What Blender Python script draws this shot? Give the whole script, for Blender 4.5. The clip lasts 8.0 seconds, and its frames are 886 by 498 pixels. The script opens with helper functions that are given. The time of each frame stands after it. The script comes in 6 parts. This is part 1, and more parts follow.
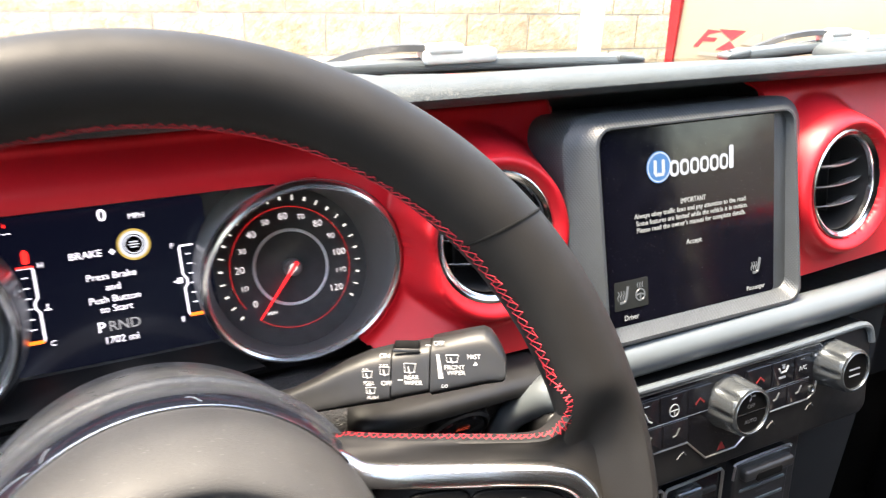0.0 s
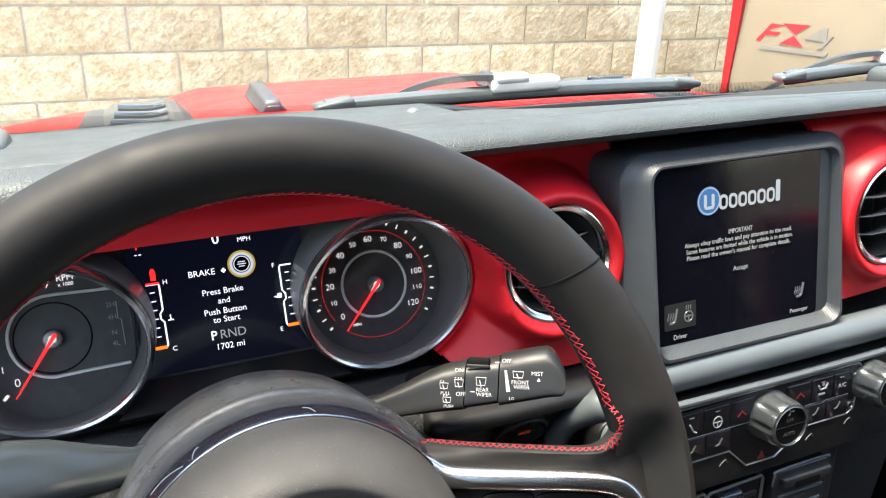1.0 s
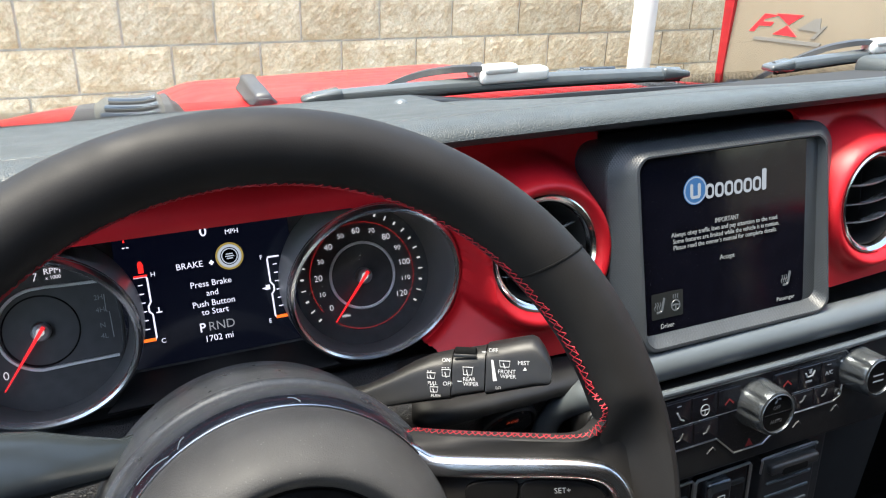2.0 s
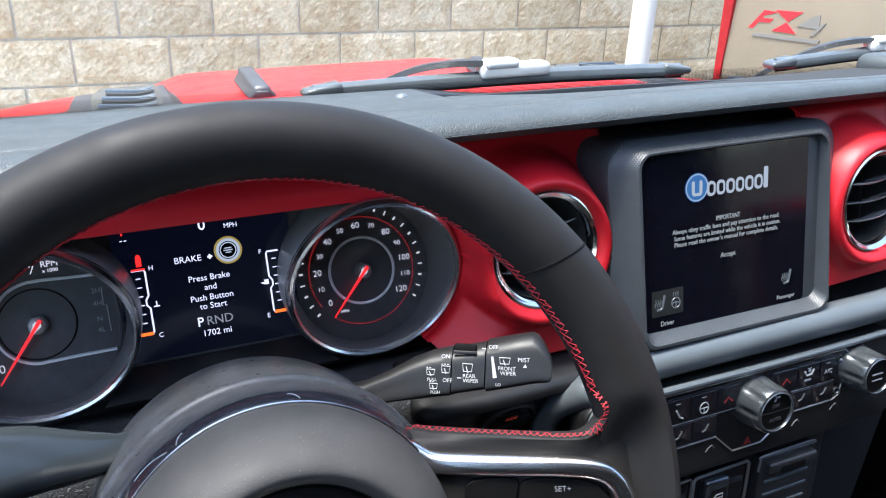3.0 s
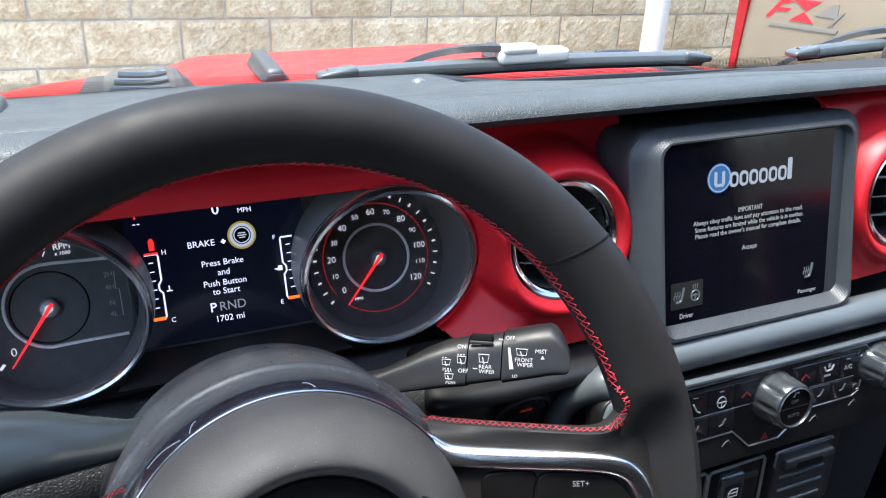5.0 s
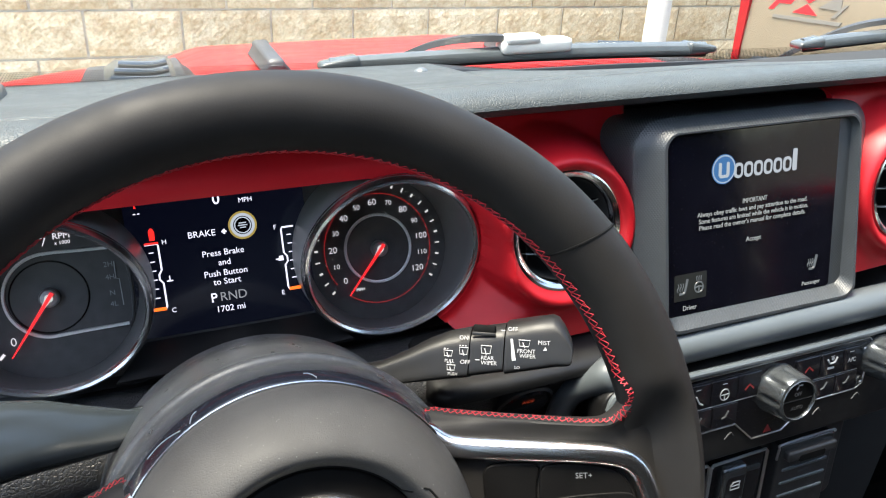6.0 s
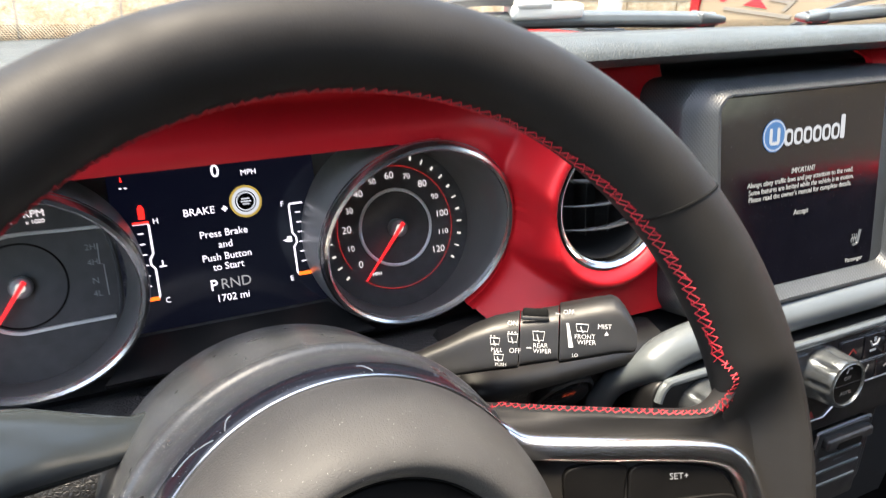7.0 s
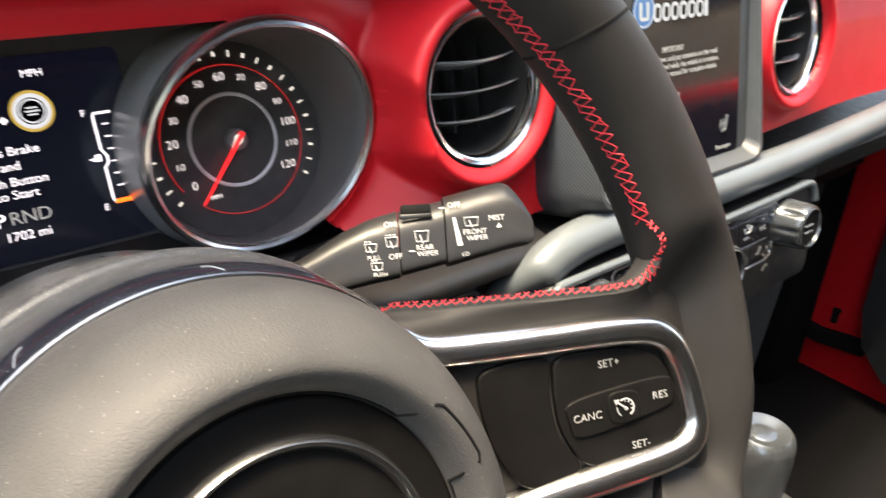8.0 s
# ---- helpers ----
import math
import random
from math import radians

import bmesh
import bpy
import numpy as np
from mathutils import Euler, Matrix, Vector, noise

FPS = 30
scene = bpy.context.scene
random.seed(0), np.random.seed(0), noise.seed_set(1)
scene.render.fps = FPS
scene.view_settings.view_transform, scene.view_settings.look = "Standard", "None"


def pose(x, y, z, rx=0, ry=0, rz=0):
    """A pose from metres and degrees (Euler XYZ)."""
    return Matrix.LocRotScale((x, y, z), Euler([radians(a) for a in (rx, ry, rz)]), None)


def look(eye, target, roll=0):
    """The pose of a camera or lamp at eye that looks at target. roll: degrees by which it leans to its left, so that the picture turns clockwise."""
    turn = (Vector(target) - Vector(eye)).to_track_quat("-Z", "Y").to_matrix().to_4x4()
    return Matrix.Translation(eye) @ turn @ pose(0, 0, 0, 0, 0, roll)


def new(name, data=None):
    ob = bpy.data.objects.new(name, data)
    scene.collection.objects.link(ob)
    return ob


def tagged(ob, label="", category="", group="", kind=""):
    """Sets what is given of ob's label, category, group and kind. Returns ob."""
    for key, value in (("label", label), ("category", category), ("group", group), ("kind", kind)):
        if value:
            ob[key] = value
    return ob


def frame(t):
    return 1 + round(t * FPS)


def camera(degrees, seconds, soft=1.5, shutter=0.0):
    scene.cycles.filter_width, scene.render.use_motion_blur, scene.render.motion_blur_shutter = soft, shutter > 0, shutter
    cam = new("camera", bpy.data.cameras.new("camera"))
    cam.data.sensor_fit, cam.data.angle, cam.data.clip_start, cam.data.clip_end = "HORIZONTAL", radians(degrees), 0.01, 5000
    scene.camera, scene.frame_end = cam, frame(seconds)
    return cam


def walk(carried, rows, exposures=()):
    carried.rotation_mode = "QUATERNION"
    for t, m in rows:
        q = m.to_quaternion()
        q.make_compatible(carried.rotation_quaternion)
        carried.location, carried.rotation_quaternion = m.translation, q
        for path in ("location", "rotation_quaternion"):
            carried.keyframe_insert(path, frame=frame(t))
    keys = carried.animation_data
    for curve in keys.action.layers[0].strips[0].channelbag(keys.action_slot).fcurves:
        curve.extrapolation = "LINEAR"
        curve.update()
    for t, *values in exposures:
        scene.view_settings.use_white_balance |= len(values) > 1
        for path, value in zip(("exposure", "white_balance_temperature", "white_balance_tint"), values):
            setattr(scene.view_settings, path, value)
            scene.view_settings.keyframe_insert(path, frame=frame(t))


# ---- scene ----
# ---- camera and walk ----
cam = camera(60.53, 8.0, soft=1.15, shutter=0.4)
PATH = [
    (0, (-0.0111, 0.0479, 1.3261), (0.4087, 0.8772, 0.9573), 0.73),
    (0.5, (-0.0405, 0.0171, 1.3636), (0.3388, 0.8585, 0.9786), 0.77),
    (1, (-0.0424, 0.0119, 1.3745), (0.3122, 0.8622, 0.9857), 0.29),
    (1.5, (-0.0371, 0.0071, 1.3741), (0.3191, 0.8546, 0.9807), -0.14),
    (3, (-0.0383, 0.0113, 1.3736), (0.3221, 0.8518, 0.9691), 0.57),
    (3.5, (-0.0400, 0.0156, 1.3733), (0.3178, 0.8557, 0.9656), 0.93),
    (4, (-0.0397, 0.0154, 1.3751), (0.3137, 0.8557, 0.9640), 0.91),
    (4.5, (-0.0405, 0.0190, 1.3726), (0.3098, 0.8585, 0.9572), 1.01),
    (6, (-0.0402, 0.0237, 1.3680), (0.3052, 0.8583, 0.9390), 1.27),
    (6.5, (-0.0442, 0.0474, 1.3591), (0.3222, 0.8732, 0.9305), 2.03),
    (7, (-0.0720, 0.0895, 1.3294), (0.3408, 0.8931, 0.9005), 2.43),
    (7.5, (-0.0617, 0.1179, 1.2912), (0.4144, 0.8742, 0.8426), 2.02),
    (8, (-0.0589, 0.1331, 1.2641), (0.5203, 0.8133, 0.8150), 2.59),
]
EXPOSURES = [(0.0, 3.62, 7850, 10), (0.5, 3.32, 7350, 7), (1.0, 2.92, 7350, 5), (1.5, 2.63, 7300, 5), (3.0, 2.52, 6150, 8), (4.5, 2.50, 6150, 8), (6.0, 2.70, 7050, 5), (6.5, 2.76, 7500, 6), (7.0, 3.15, 7750, 9), (7.5, 3.32, 8450, 10), (8.0, 3.27, 8500, 9)]
walk(cam, [(t, look(e, a, r)) for t, e, a, r in PATH], EXPOSURES)

# ---- world, sun ----
SUN_EL, SUN_AZ = 76.0, 282.0     # degrees; azimuth clockwise from +y, the side that the sun stands on
world = bpy.data.worlds.new("sky")
scene.world = world
world.use_nodes = True
wn = world.node_tree
sky = wn.nodes.new("ShaderNodeTexSky")
sky.sky_type = 'NISHITA'
sky.sun_disc = False
sky.sun_elevation, sky.sun_rotation = radians(SUN_EL), radians(SUN_AZ)
sky.air_density, sky.dust_density = 1.0, 2.0
wn.links.new(sky.outputs[0], wn.nodes["Background"].inputs[0])
wn.nodes["Background"].inputs[1].default_value = 0.15
sun = new("sun", bpy.data.lights.new("sun", 'SUN'))
sun.data.energy, sun.data.angle, sun.data.color = 3.0, radians(24.0), (1.0, 0.95, 0.87)
az, el = radians(SUN_AZ), radians(SUN_EL)
sun_from = Vector((math.sin(az) * math.cos(el), math.cos(az) * math.cos(el), math.sin(el)))
sun.matrix_world = look(sun_from * 30, (0, 0, 0))


# ---- materials ----
def mat(name, color, rough=0.5, metal=0.0, noise_amt=0.0, noise_scale=20.0, bump=0.0, bump_scale=200.0, bump_kind="noise",
        spec=0.5, coat=0.0, rough_var=0.0, dist=0.001, speck=0.0, speck_scale=900.0, speck_col=(0.45, 0.44, 0.42)):
    m = bpy.data.materials.new(name)
    m.use_nodes = True
    nt = m.node_tree
    b = nt.nodes["Principled BSDF"]
    b.inputs["Base Color"].default_value = (*color, 1)
    b.inputs["Roughness"].default_value = rough
    b.inputs["Metallic"].default_value = metal
    b.inputs["Specular IOR Level"].default_value = spec
    b.inputs["Coat Weight"].default_value = coat
    b.inputs["Coat Roughness"].default_value = 0.08
    tc = nt.nodes.new("ShaderNodeTexCoord")

    def tex(scale, detail=4.0):
        n = nt.nodes.new("ShaderNodeTexNoise")
        n.inputs["Scale"].default_value, n.inputs["Detail"].default_value = scale, detail
        nt.links.new(tc.outputs["Object"], n.inputs["Vector"])
        return n

    last = None
    if noise_amt:
        n = tex(noise_scale)
        r = nt.nodes.new("ShaderNodeValToRGB")
        lo = tuple(c * (1 - noise_amt) for c in color)
        hi = tuple(min(1, c * (1 + noise_amt)) for c in color)
        r.color_ramp.elements[0].position, r.color_ramp.elements[1].position = 0.32, 0.68
        r.color_ramp.elements[0].color, r.color_ramp.elements[1].color = (*lo, 1), (*hi, 1)
        nt.links.new(n.outputs["Fac"], r.inputs[0])
        last = r.outputs[0]
    if speck:
        n = tex(speck_scale, 2.0)
        r = nt.nodes.new("ShaderNodeValToRGB")
        r.color_ramp.elements[0].position, r.color_ramp.elements[1].position = 0.72 - 0.1 * speck, 0.78 - 0.1 * speck
        r.color_ramp.elements[0].color, r.color_ramp.elements[1].color = (0, 0, 0, 1), (speck, speck, speck, 1)
        mx = nt.nodes.new("ShaderNodeMix")
        mx.data_type = 'RGBA'
        nt.links.new(n.outputs["Fac"], r.inputs[0])
        nt.links.new(r.outputs[0], mx.inputs["Factor"])
        if last:
            nt.links.new(last, mx.inputs["A"])
        else:
            mx.inputs["A"].default_value = (*color, 1)
        mx.inputs["B"].default_value = (*speck_col, 1)
        last = mx.outputs["Result"]
    if last:
        nt.links.new(last, b.inputs["Base Color"])
    if rough_var:
        n = tex(noise_scale * 1.7)
        mr = nt.nodes.new("ShaderNodeMapRange")
        mr.inputs["From Min"].default_value, mr.inputs["From Max"].default_value = 0.3, 0.7
        mr.inputs["To Min"].default_value, mr.inputs["To Max"].default_value = rough - rough_var, rough + rough_var
        nt.links.new(n.outputs["Fac"], mr.inputs["Value"])
        nt.links.new(mr.outputs[0], b.inputs["Roughness"])
    if bump:
        bp = nt.nodes.new("ShaderNodeBump")
        bp.inputs["Strength"].default_value, bp.inputs["Distance"].default_value = bump, dist
        if bump_kind == "leather":
            v = nt.nodes.new("ShaderNodeTexVoronoi")
            v.feature = 'DISTANCE_TO_EDGE'
            v.inputs["Scale"].default_value = bump_scale
            warp = tex(bump_scale * 0.6, 2.0)
            add = nt.nodes.new("ShaderNodeVectorMath")
            add.operation = 'MULTIPLY_ADD'
            add.inputs[1].default_value = (1.2 / bump_scale,) * 3
            nt.links.new(warp.outputs["Color"], add.inputs[0])
            nt.links.new(tc.outputs["Object"], add.inputs[2])
            nt.links.new(add.outputs[0], v.inputs["Vector"])
            cl = nt.nodes.new("ShaderNodeMath")
            cl.operation = 'MINIMUM'
            cl.inputs[1].default_value = 0.22
            nt.links.new(v.outputs["Distance"], cl.inputs[0])
            nt.links.new(cl.outputs[0], bp.inputs["Height"])
        elif bump_kind == "knurl":
            waves = []
            for way in ((0.707, 0.707, 0.6), (0.707, -0.707, 0.6)):
                dot = nt.nodes.new("ShaderNodeVectorMath")
                dot.operation = 'DOT_PRODUCT'
                dot.inputs[1].default_value = way
                wv = nt.nodes.new("ShaderNodeTexWave")
                wv.inputs["Scale"].default_value = bump_scale
                nt.links.new(tc.outputs["Object"], dot.inputs[0])
                nt.links.new(dot.outputs["Value"], wv.inputs["Vector"])
                waves.append(wv)
            ml = nt.nodes.new("ShaderNodeMath")
            ml.operation = 'MULTIPLY'
            nt.links.new(waves[0].outputs["Fac"], ml.inputs[0])
            nt.links.new(waves[1].outputs["Fac"], ml.inputs[1])
            nt.links.new(ml.outputs[0], bp.inputs["Height"])
        else:
            nt.links.new(tex(bump_scale, 6.0).outputs["Fac"], bp.inputs["Height"])
        nt.links.new(bp.outputs[0], b.inputs["Normal"])
    return m


def glow(name, color, strength, rough=0.4):
    m = bpy.data.materials.new(name)
    m.use_nodes = True
    b = m.node_tree.nodes["Principled BSDF"]
    b.inputs["Base Color"].default_value = (0.01, 0.01, 0.01, 1)
    b.inputs["Roughness"].default_value = rough
    b.inputs["Emission Color"].default_value = (*color, 1)
    b.inputs["Emission Strength"].default_value = strength
    return m


def pane(name, tint, gloss_rough=0.0, low=0.04):
    """A clear sheet: light goes through, and the gloss grows towards a glancing view."""
    m = bpy.data.materials.new(name)
    m.use_nodes = True
    nt = m.node_tree
    nt.nodes.remove(nt.nodes["Principled BSDF"])
    out = nt.nodes["Material Output"]
    tr, gl, mx, lw, pw, mr = (nt.nodes.new(k) for k in ("ShaderNodeBsdfTransparent", "ShaderNodeBsdfGlossy", "ShaderNodeMixShader", "ShaderNodeLayerWeight", "ShaderNodeMath", "ShaderNodeMapRange"))
    tr.inputs[0].default_value = (*tint, 1)
    gl.inputs["Roughness"].default_value = gloss_rough
    lw.inputs[0].default_value = 0.5
    pw.operation = 'POWER'
    pw.inputs[1].default_value = 5.0
    mr.inputs["To Min"].default_value, mr.inputs["To Max"].default_value = low, 1.0
    nt.links.new(lw.outputs["Facing"], pw.inputs[0])
    nt.links.new(pw.outputs[0], mr.inputs["Value"])
    nt.links.new(mr.outputs[0], mx.inputs[0])
    nt.links.new(tr.outputs[0], mx.inputs[1])
    nt.links.new(gl.outputs[0], mx.inputs[2])
    nt.links.new(mx.outputs[0], out.inputs[0])
    return m


def rough_block():
    """Split-face concrete: cream and tan patches, brown stains in the hollows, fine pits."""
    m = bpy.data.materials.new("split_face_block")
    m.use_nodes = True
    nt = m.node_tree
    b = nt.nodes["Principled BSDF"]
    b.inputs["Roughness"].default_value = 0.92
    b.inputs["Specular IOR Level"].default_value = 0.2
    geo, oi = nt.nodes.new("ShaderNodeNewGeometry"), nt.nodes.new("ShaderNodeObjectInfo")

    def tex(scale, detail, rough=0.6):
        n = nt.nodes.new("ShaderNodeTexNoise")
        n.inputs["Scale"].default_value, n.inputs["Detail"].default_value, n.inputs["Roughness"].default_value = scale, detail, rough
        nt.links.new(geo.outputs["Position"], n.inputs["Vector"])
        return n

    def ramp(n, p0, p1, c0, c1):
        r = nt.nodes.new("ShaderNodeValToRGB")
        r.color_ramp.elements[0].position, r.color_ramp.elements[1].position = p0, p1
        r.color_ramp.elements[0].color, r.color_ramp.elements[1].color = (*c0, 1), (*c1, 1)
        nt.links.new(n.outputs["Fac"], r.inputs[0])
        return r

    def mix(kind, fac, a, c):
        mx = nt.nodes.new("ShaderNodeMix")
        mx.data_type, mx.blend_type = 'RGBA', kind
        mx.inputs["Factor"].default_value = fac
        nt.links.new(a, mx.inputs["A"])
        nt.links.new(c, mx.inputs["B"])
        return mx.outputs["Result"]
    broad = ramp(tex(3.5, 4), 0.38, 0.62, (0.50, 0.408, 0.280), (0.58, 0.497, 0.368))
    stain = ramp(tex(17, 7, 0.72), 0.34, 0.56, (0.62, 0.50, 0.37), (1, 1, 1))
    fine = ramp(tex(85, 5, 0.7), 0.34, 0.58, (0.70, 0.66, 0.60), (1.05, 1.05, 1.05))
    c = mix('MULTIPLY', 0.65, broad.outputs[0], stain.outputs[0])
    c = mix('MULTIPLY', 0.8, c, fine.outputs[0])
    hs, mr = nt.nodes.new("ShaderNodeHueSaturation"), nt.nodes.new("ShaderNodeMapRange")
    mr.inputs["To Min"].default_value, mr.inputs["To Max"].default_value = 0.90, 1.10
    nt.links.new(oi.outputs["Random"], mr.inputs["Value"])
    nt.links.new(mr.outputs[0], hs.inputs["Value"])
    nt.links.new(c, hs.inputs["Color"])
    nt.links.new(hs.outputs[0], b.inputs["Base Color"])
    bp = nt.nodes.new("ShaderNodeBump")
    bp.inputs["Strength"].default_value, bp.inputs["Distance"].default_value = 0.6, 0.006
    nt.links.new(tex(75, 6, 0.7).outputs["Fac"], bp.inputs["Height"])
    nt.links.new(bp.outputs[0], b.inputs["Normal"])
    return m


LEATHER = mat("wheel_leather", (0.0145, 0.0135, 0.0127), 0.55, spec=0.18, noise_amt=0.12, noise_scale=30, bump=0.12, bump_scale=620, bump_kind="leather", rough_var=0.08, dist=0.0005)
LEATHER_SOFT = mat("airbag_vinyl", (0.036, 0.035, 0.034), 0.62, spec=0.25, noise_amt=0.1, noise_scale=40, bump=0.36, bump_scale=680, bump_kind="leather", rough_var=0.04, dist=0.0008, speck=0.2, speck_scale=900)
PAD = mat("dash_pad_vinyl", (0.039, 0.046, 0.048), 0.47, noise_amt=0.12, noise_scale=30, bump=0.85, bump_scale=520, bump_kind="leather", rough_var=0.06, dist=0.0010, spec=0.27)
PLASTIC = mat("black_plastic", (0.020, 0.020, 0.0205), 0.42, noise_amt=0.12, noise_scale=60, bump=0.12, bump_scale=1500, rough_var=0.07, dist=0.0003)
STALK_BLACK = mat("satin_black_stalk_plastic", (0.0088, 0.0088, 0.0091), 0.45, spec=0.34, noise_amt=0.12, noise_scale=60, bump=0.1, bump_scale=1500, rough_var=0.06, dist=0.0003)
# the black stalk plastic again, lightened and blued to paint the sky's sheen
STALK_SHEEN = mat("stalk_plastic_sky_sheen", (0.027, 0.033, 0.037), 0.24, noise_amt=0.06, noise_scale=40, bump=0.05, bump_scale=1500, rough_var=0.03, dist=0.0002)
PLASTIC_GRAIN = mat("grained_black_plastic", (0.013, 0.013, 0.0135), 0.5, spec=0.35, noise_amt=0.15, noise_scale=60, bump=0.6, bump_scale=650, bump_kind="leather", rough_var=0.06, dist=0.0008)
PLASTIC_DUSTY = mat("dusty_black_plastic", (0.024, 0.027, 0.032), 0.29, noise_amt=0.05, noise_scale=45, bump=0.05, bump_scale=1500, rough_var=0.02, dist=0.0003, speck=0.8, speck_scale=2300)
PLASTIC_ROLL = mat("satin_grey_plastic", (0.078, 0.090, 0.096), 0.35, noise_amt=0.05, noise_scale=25, bump=0.06, bump_scale=1500, rough_var=0.02, dist=0.0002)
DUCT = mat("satin_black_duct_plastic", (0.009, 0.0095, 0.010), 0.45, spec=0.3, noise_amt=0.12, noise_scale=60, bump=0.1, bump_scale=1500, rough_var=0.06, dist=0.0003)
DUCT_GREY = mat("matt_vent_plastic", (0.036, 0.037, 0.039), 0.45, noise_amt=0.15, noise_scale=40, bump=0.2, bump_scale=900, dist=0.0004)
KNEE = mat("grained_knee_vinyl", (0.026, 0.026, 0.027), 0.45, spec=0.4, noise_amt=0.15, noise_scale=60, bump=1.0, bump_scale=420, bump_kind="leather", rough_var=0.06, dist=0.0013)
PIANO = mat("gloss_black_plastic", (0.008, 0.008, 0.01), 0.14, noise_amt=0.1, noise_scale=60, rough_var=0.05, speck=0.25, speck_scale=1300)
GLOSS_DUST = mat("scratched_gloss_black", (0.012, 0.013, 0.018), 0.16, noise_amt=0.2, noise_scale=90, rough_var=0.06, speck=0.35, speck_scale=1100)
KNURL = mat("knurled_grey_plastic", (0.036, 0.040, 0.043), 0.42, noise_amt=0.08, noise_scale=40, bump=0.38, bump_scale=165, bump_kind="knurl", dist=0.0005)
RED_TRIM = mat("red_metallic_trim", (0.50, 0.010, 0.017), 0.43, metal=0.05, spec=0.36, noise_amt=0.06, noise_scale=25, bump=0.05, bump_scale=2500, rough_var=0.04, dist=0.0002)
RED_PAINT = mat("red_car_paint", (0.52, 0.009, 0.014), 0.38, noise_amt=0.05, noise_scale=8, rough_var=0.08, coat=0.2, spec=0.4)
CHROME = mat("satin_chrome", (0.66, 0.65, 0.64), 0.25, metal=1.0, noise_amt=0.02, noise_scale=80)
VENT_CHROME = mat("polished_vent_chrome", (0.62, 0.62, 0.61), 0.16, metal=1.0, noise_amt=0.03, noise_scale=60)
SILVER = mat("brushed_silver_plastic", (0.48, 0.48, 0.48), 0.33, metal=0.9, noise_amt=0.03, noise_scale=60)
CUP_GREY = mat("smoked_cup_plastic", (0.30, 0.30, 0.30), 0.33, metal=0.45, noise_amt=0.05, noise_scale=60)
CUP_DARK = mat("satin_charcoal_plastic", (0.088, 0.086, 0.085), 0.42, spec=0.4, noise_amt=0.04, noise_scale=40, rough_var=0.03)
SLAT_GREY = mat("satin_silver_slat", (0.30, 0.31, 0.31), 0.25, metal=0.6, noise_amt=0.04, noise_scale=60)
SILVER_DARK = mat("smoked_silver_trim", (0.74, 0.73, 0.72), 0.36, metal=0.2, noise_amt=0.05, noise_scale=60)
THREAD = mat("red_thread", (0.40, 0.012, 0.024), 0.6, noise_amt=0.2, noise_scale=400, bump=0.4, bump_scale=3000, dist=0.0003)
GROOVE = mat("dark_seam", (0.005, 0.005, 0.005), 0.8, spec=0.08, noise_amt=0.2, noise_scale=200)
DIAL = mat("dial_face_black", (0.060, 0.058, 0.059), 0.45, noise_amt=0.15, noise_scale=100)
DIAL_GREY = mat("dial_ring_grey", (0.88, 0.88, 0.88), 0.45, metal=0.0, noise_amt=0.08, noise_scale=150)
KNOB_GREY = mat("satin_grey_metal", (0.095, 0.105, 0.112), 0.26, metal=0.75, noise_amt=0.05, noise_scale=60)
KEY_BLACK = mat("matt_key_plastic", (0.0044, 0.0041, 0.0039), 0.5, noise_amt=0.15, noise_scale=80, spec=0.08, rough_var=0.06, bump=0.1, bump_scale=1800, dist=0.0002)
KEY_PRINT = mat("key_print", (0.24, 0.24, 0.24), 0.5, noise_amt=0.05, noise_scale=500)
PRINT = mat("white_print", (0.40, 0.40, 0.40), 0.5, noise_amt=0.05, noise_scale=500)
PRINT_DARK = mat("dark_grey_print", (0.05, 0.052, 0.055), 0.5, noise_amt=0.05, noise_scale=500)
ARROW_RED = mat("dull_red_print", (0.20, 0.012, 0.012), 0.5, noise_amt=0.05, noise_scale=500)
PRINT_DIM = mat("grey_print", (0.27, 0.28, 0.29), 0.5, noise_amt=0.05, noise_scale=500)
NUM_LIT = glow("lit_white_numerals", (0.84, 0.83, 1.0), 0.176)
NEEDLE = glow("lit_red_needle", (1.0, 0.02, 0.03), 0.240)
NUM_SOFT = glow("dim_white_marks", (0.88, 0.9, 1.0), 0.12)
RED_LIT = glow("lit_red_mark", (0.9, 0.02, 0.03), 0.144)
DISPLAY = mat("display_glass", (0.004, 0.004, 0.007), 0.10, noise_amt=0.2, noise_scale=60, rough_var=0.04, spec=0.28, speck=0.2, speck_scale=900)
D_BACK = glow("display_backlight", (0.10, 0.14, 0.50), 0.0025, 0.12)
D_WHITE = glow("display_white", (0.74, 0.76, 1.0), 0.24)
D_GREY = glow("display_grey", (0.35, 0.37, 0.45), 0.128)
D_ORANGE = glow("display_orange", (1.0, 0.16, 0.02), 0.288)
D_RED = glow("display_red", (1.0, 0.02, 0.02), 0.288)
D_AMBER = glow("display_amber", (0.55, 0.40, 0.10), 0.112)
D_BLUE = glow("display_blue", (0.04, 0.20, 0.55), 0.12)
D_PALE = glow("display_pale_blue", (0.55, 0.62, 0.8), 0.144)
S_TEXT = glow("screen_text", (0.70, 0.75, 0.82), 0.092)
S_TILE = glow("screen_tile", (0.10, 0.12, 0.11), 0.016)
S_TILE_LIT = glow("screen_dim_symbol", (0.40, 0.46, 0.54), 0.050)
S_LOGO = glow("screen_mark_grey", (0.62, 0.70, 0.85), 0.115)
# near-black: the shade inside hollows is put into the colour
CAVITY_SHADE = mat("painted_cavity_shade", (0.004, 0.004, 0.004), 0.8, noise_amt=0.3, noise_scale=40)
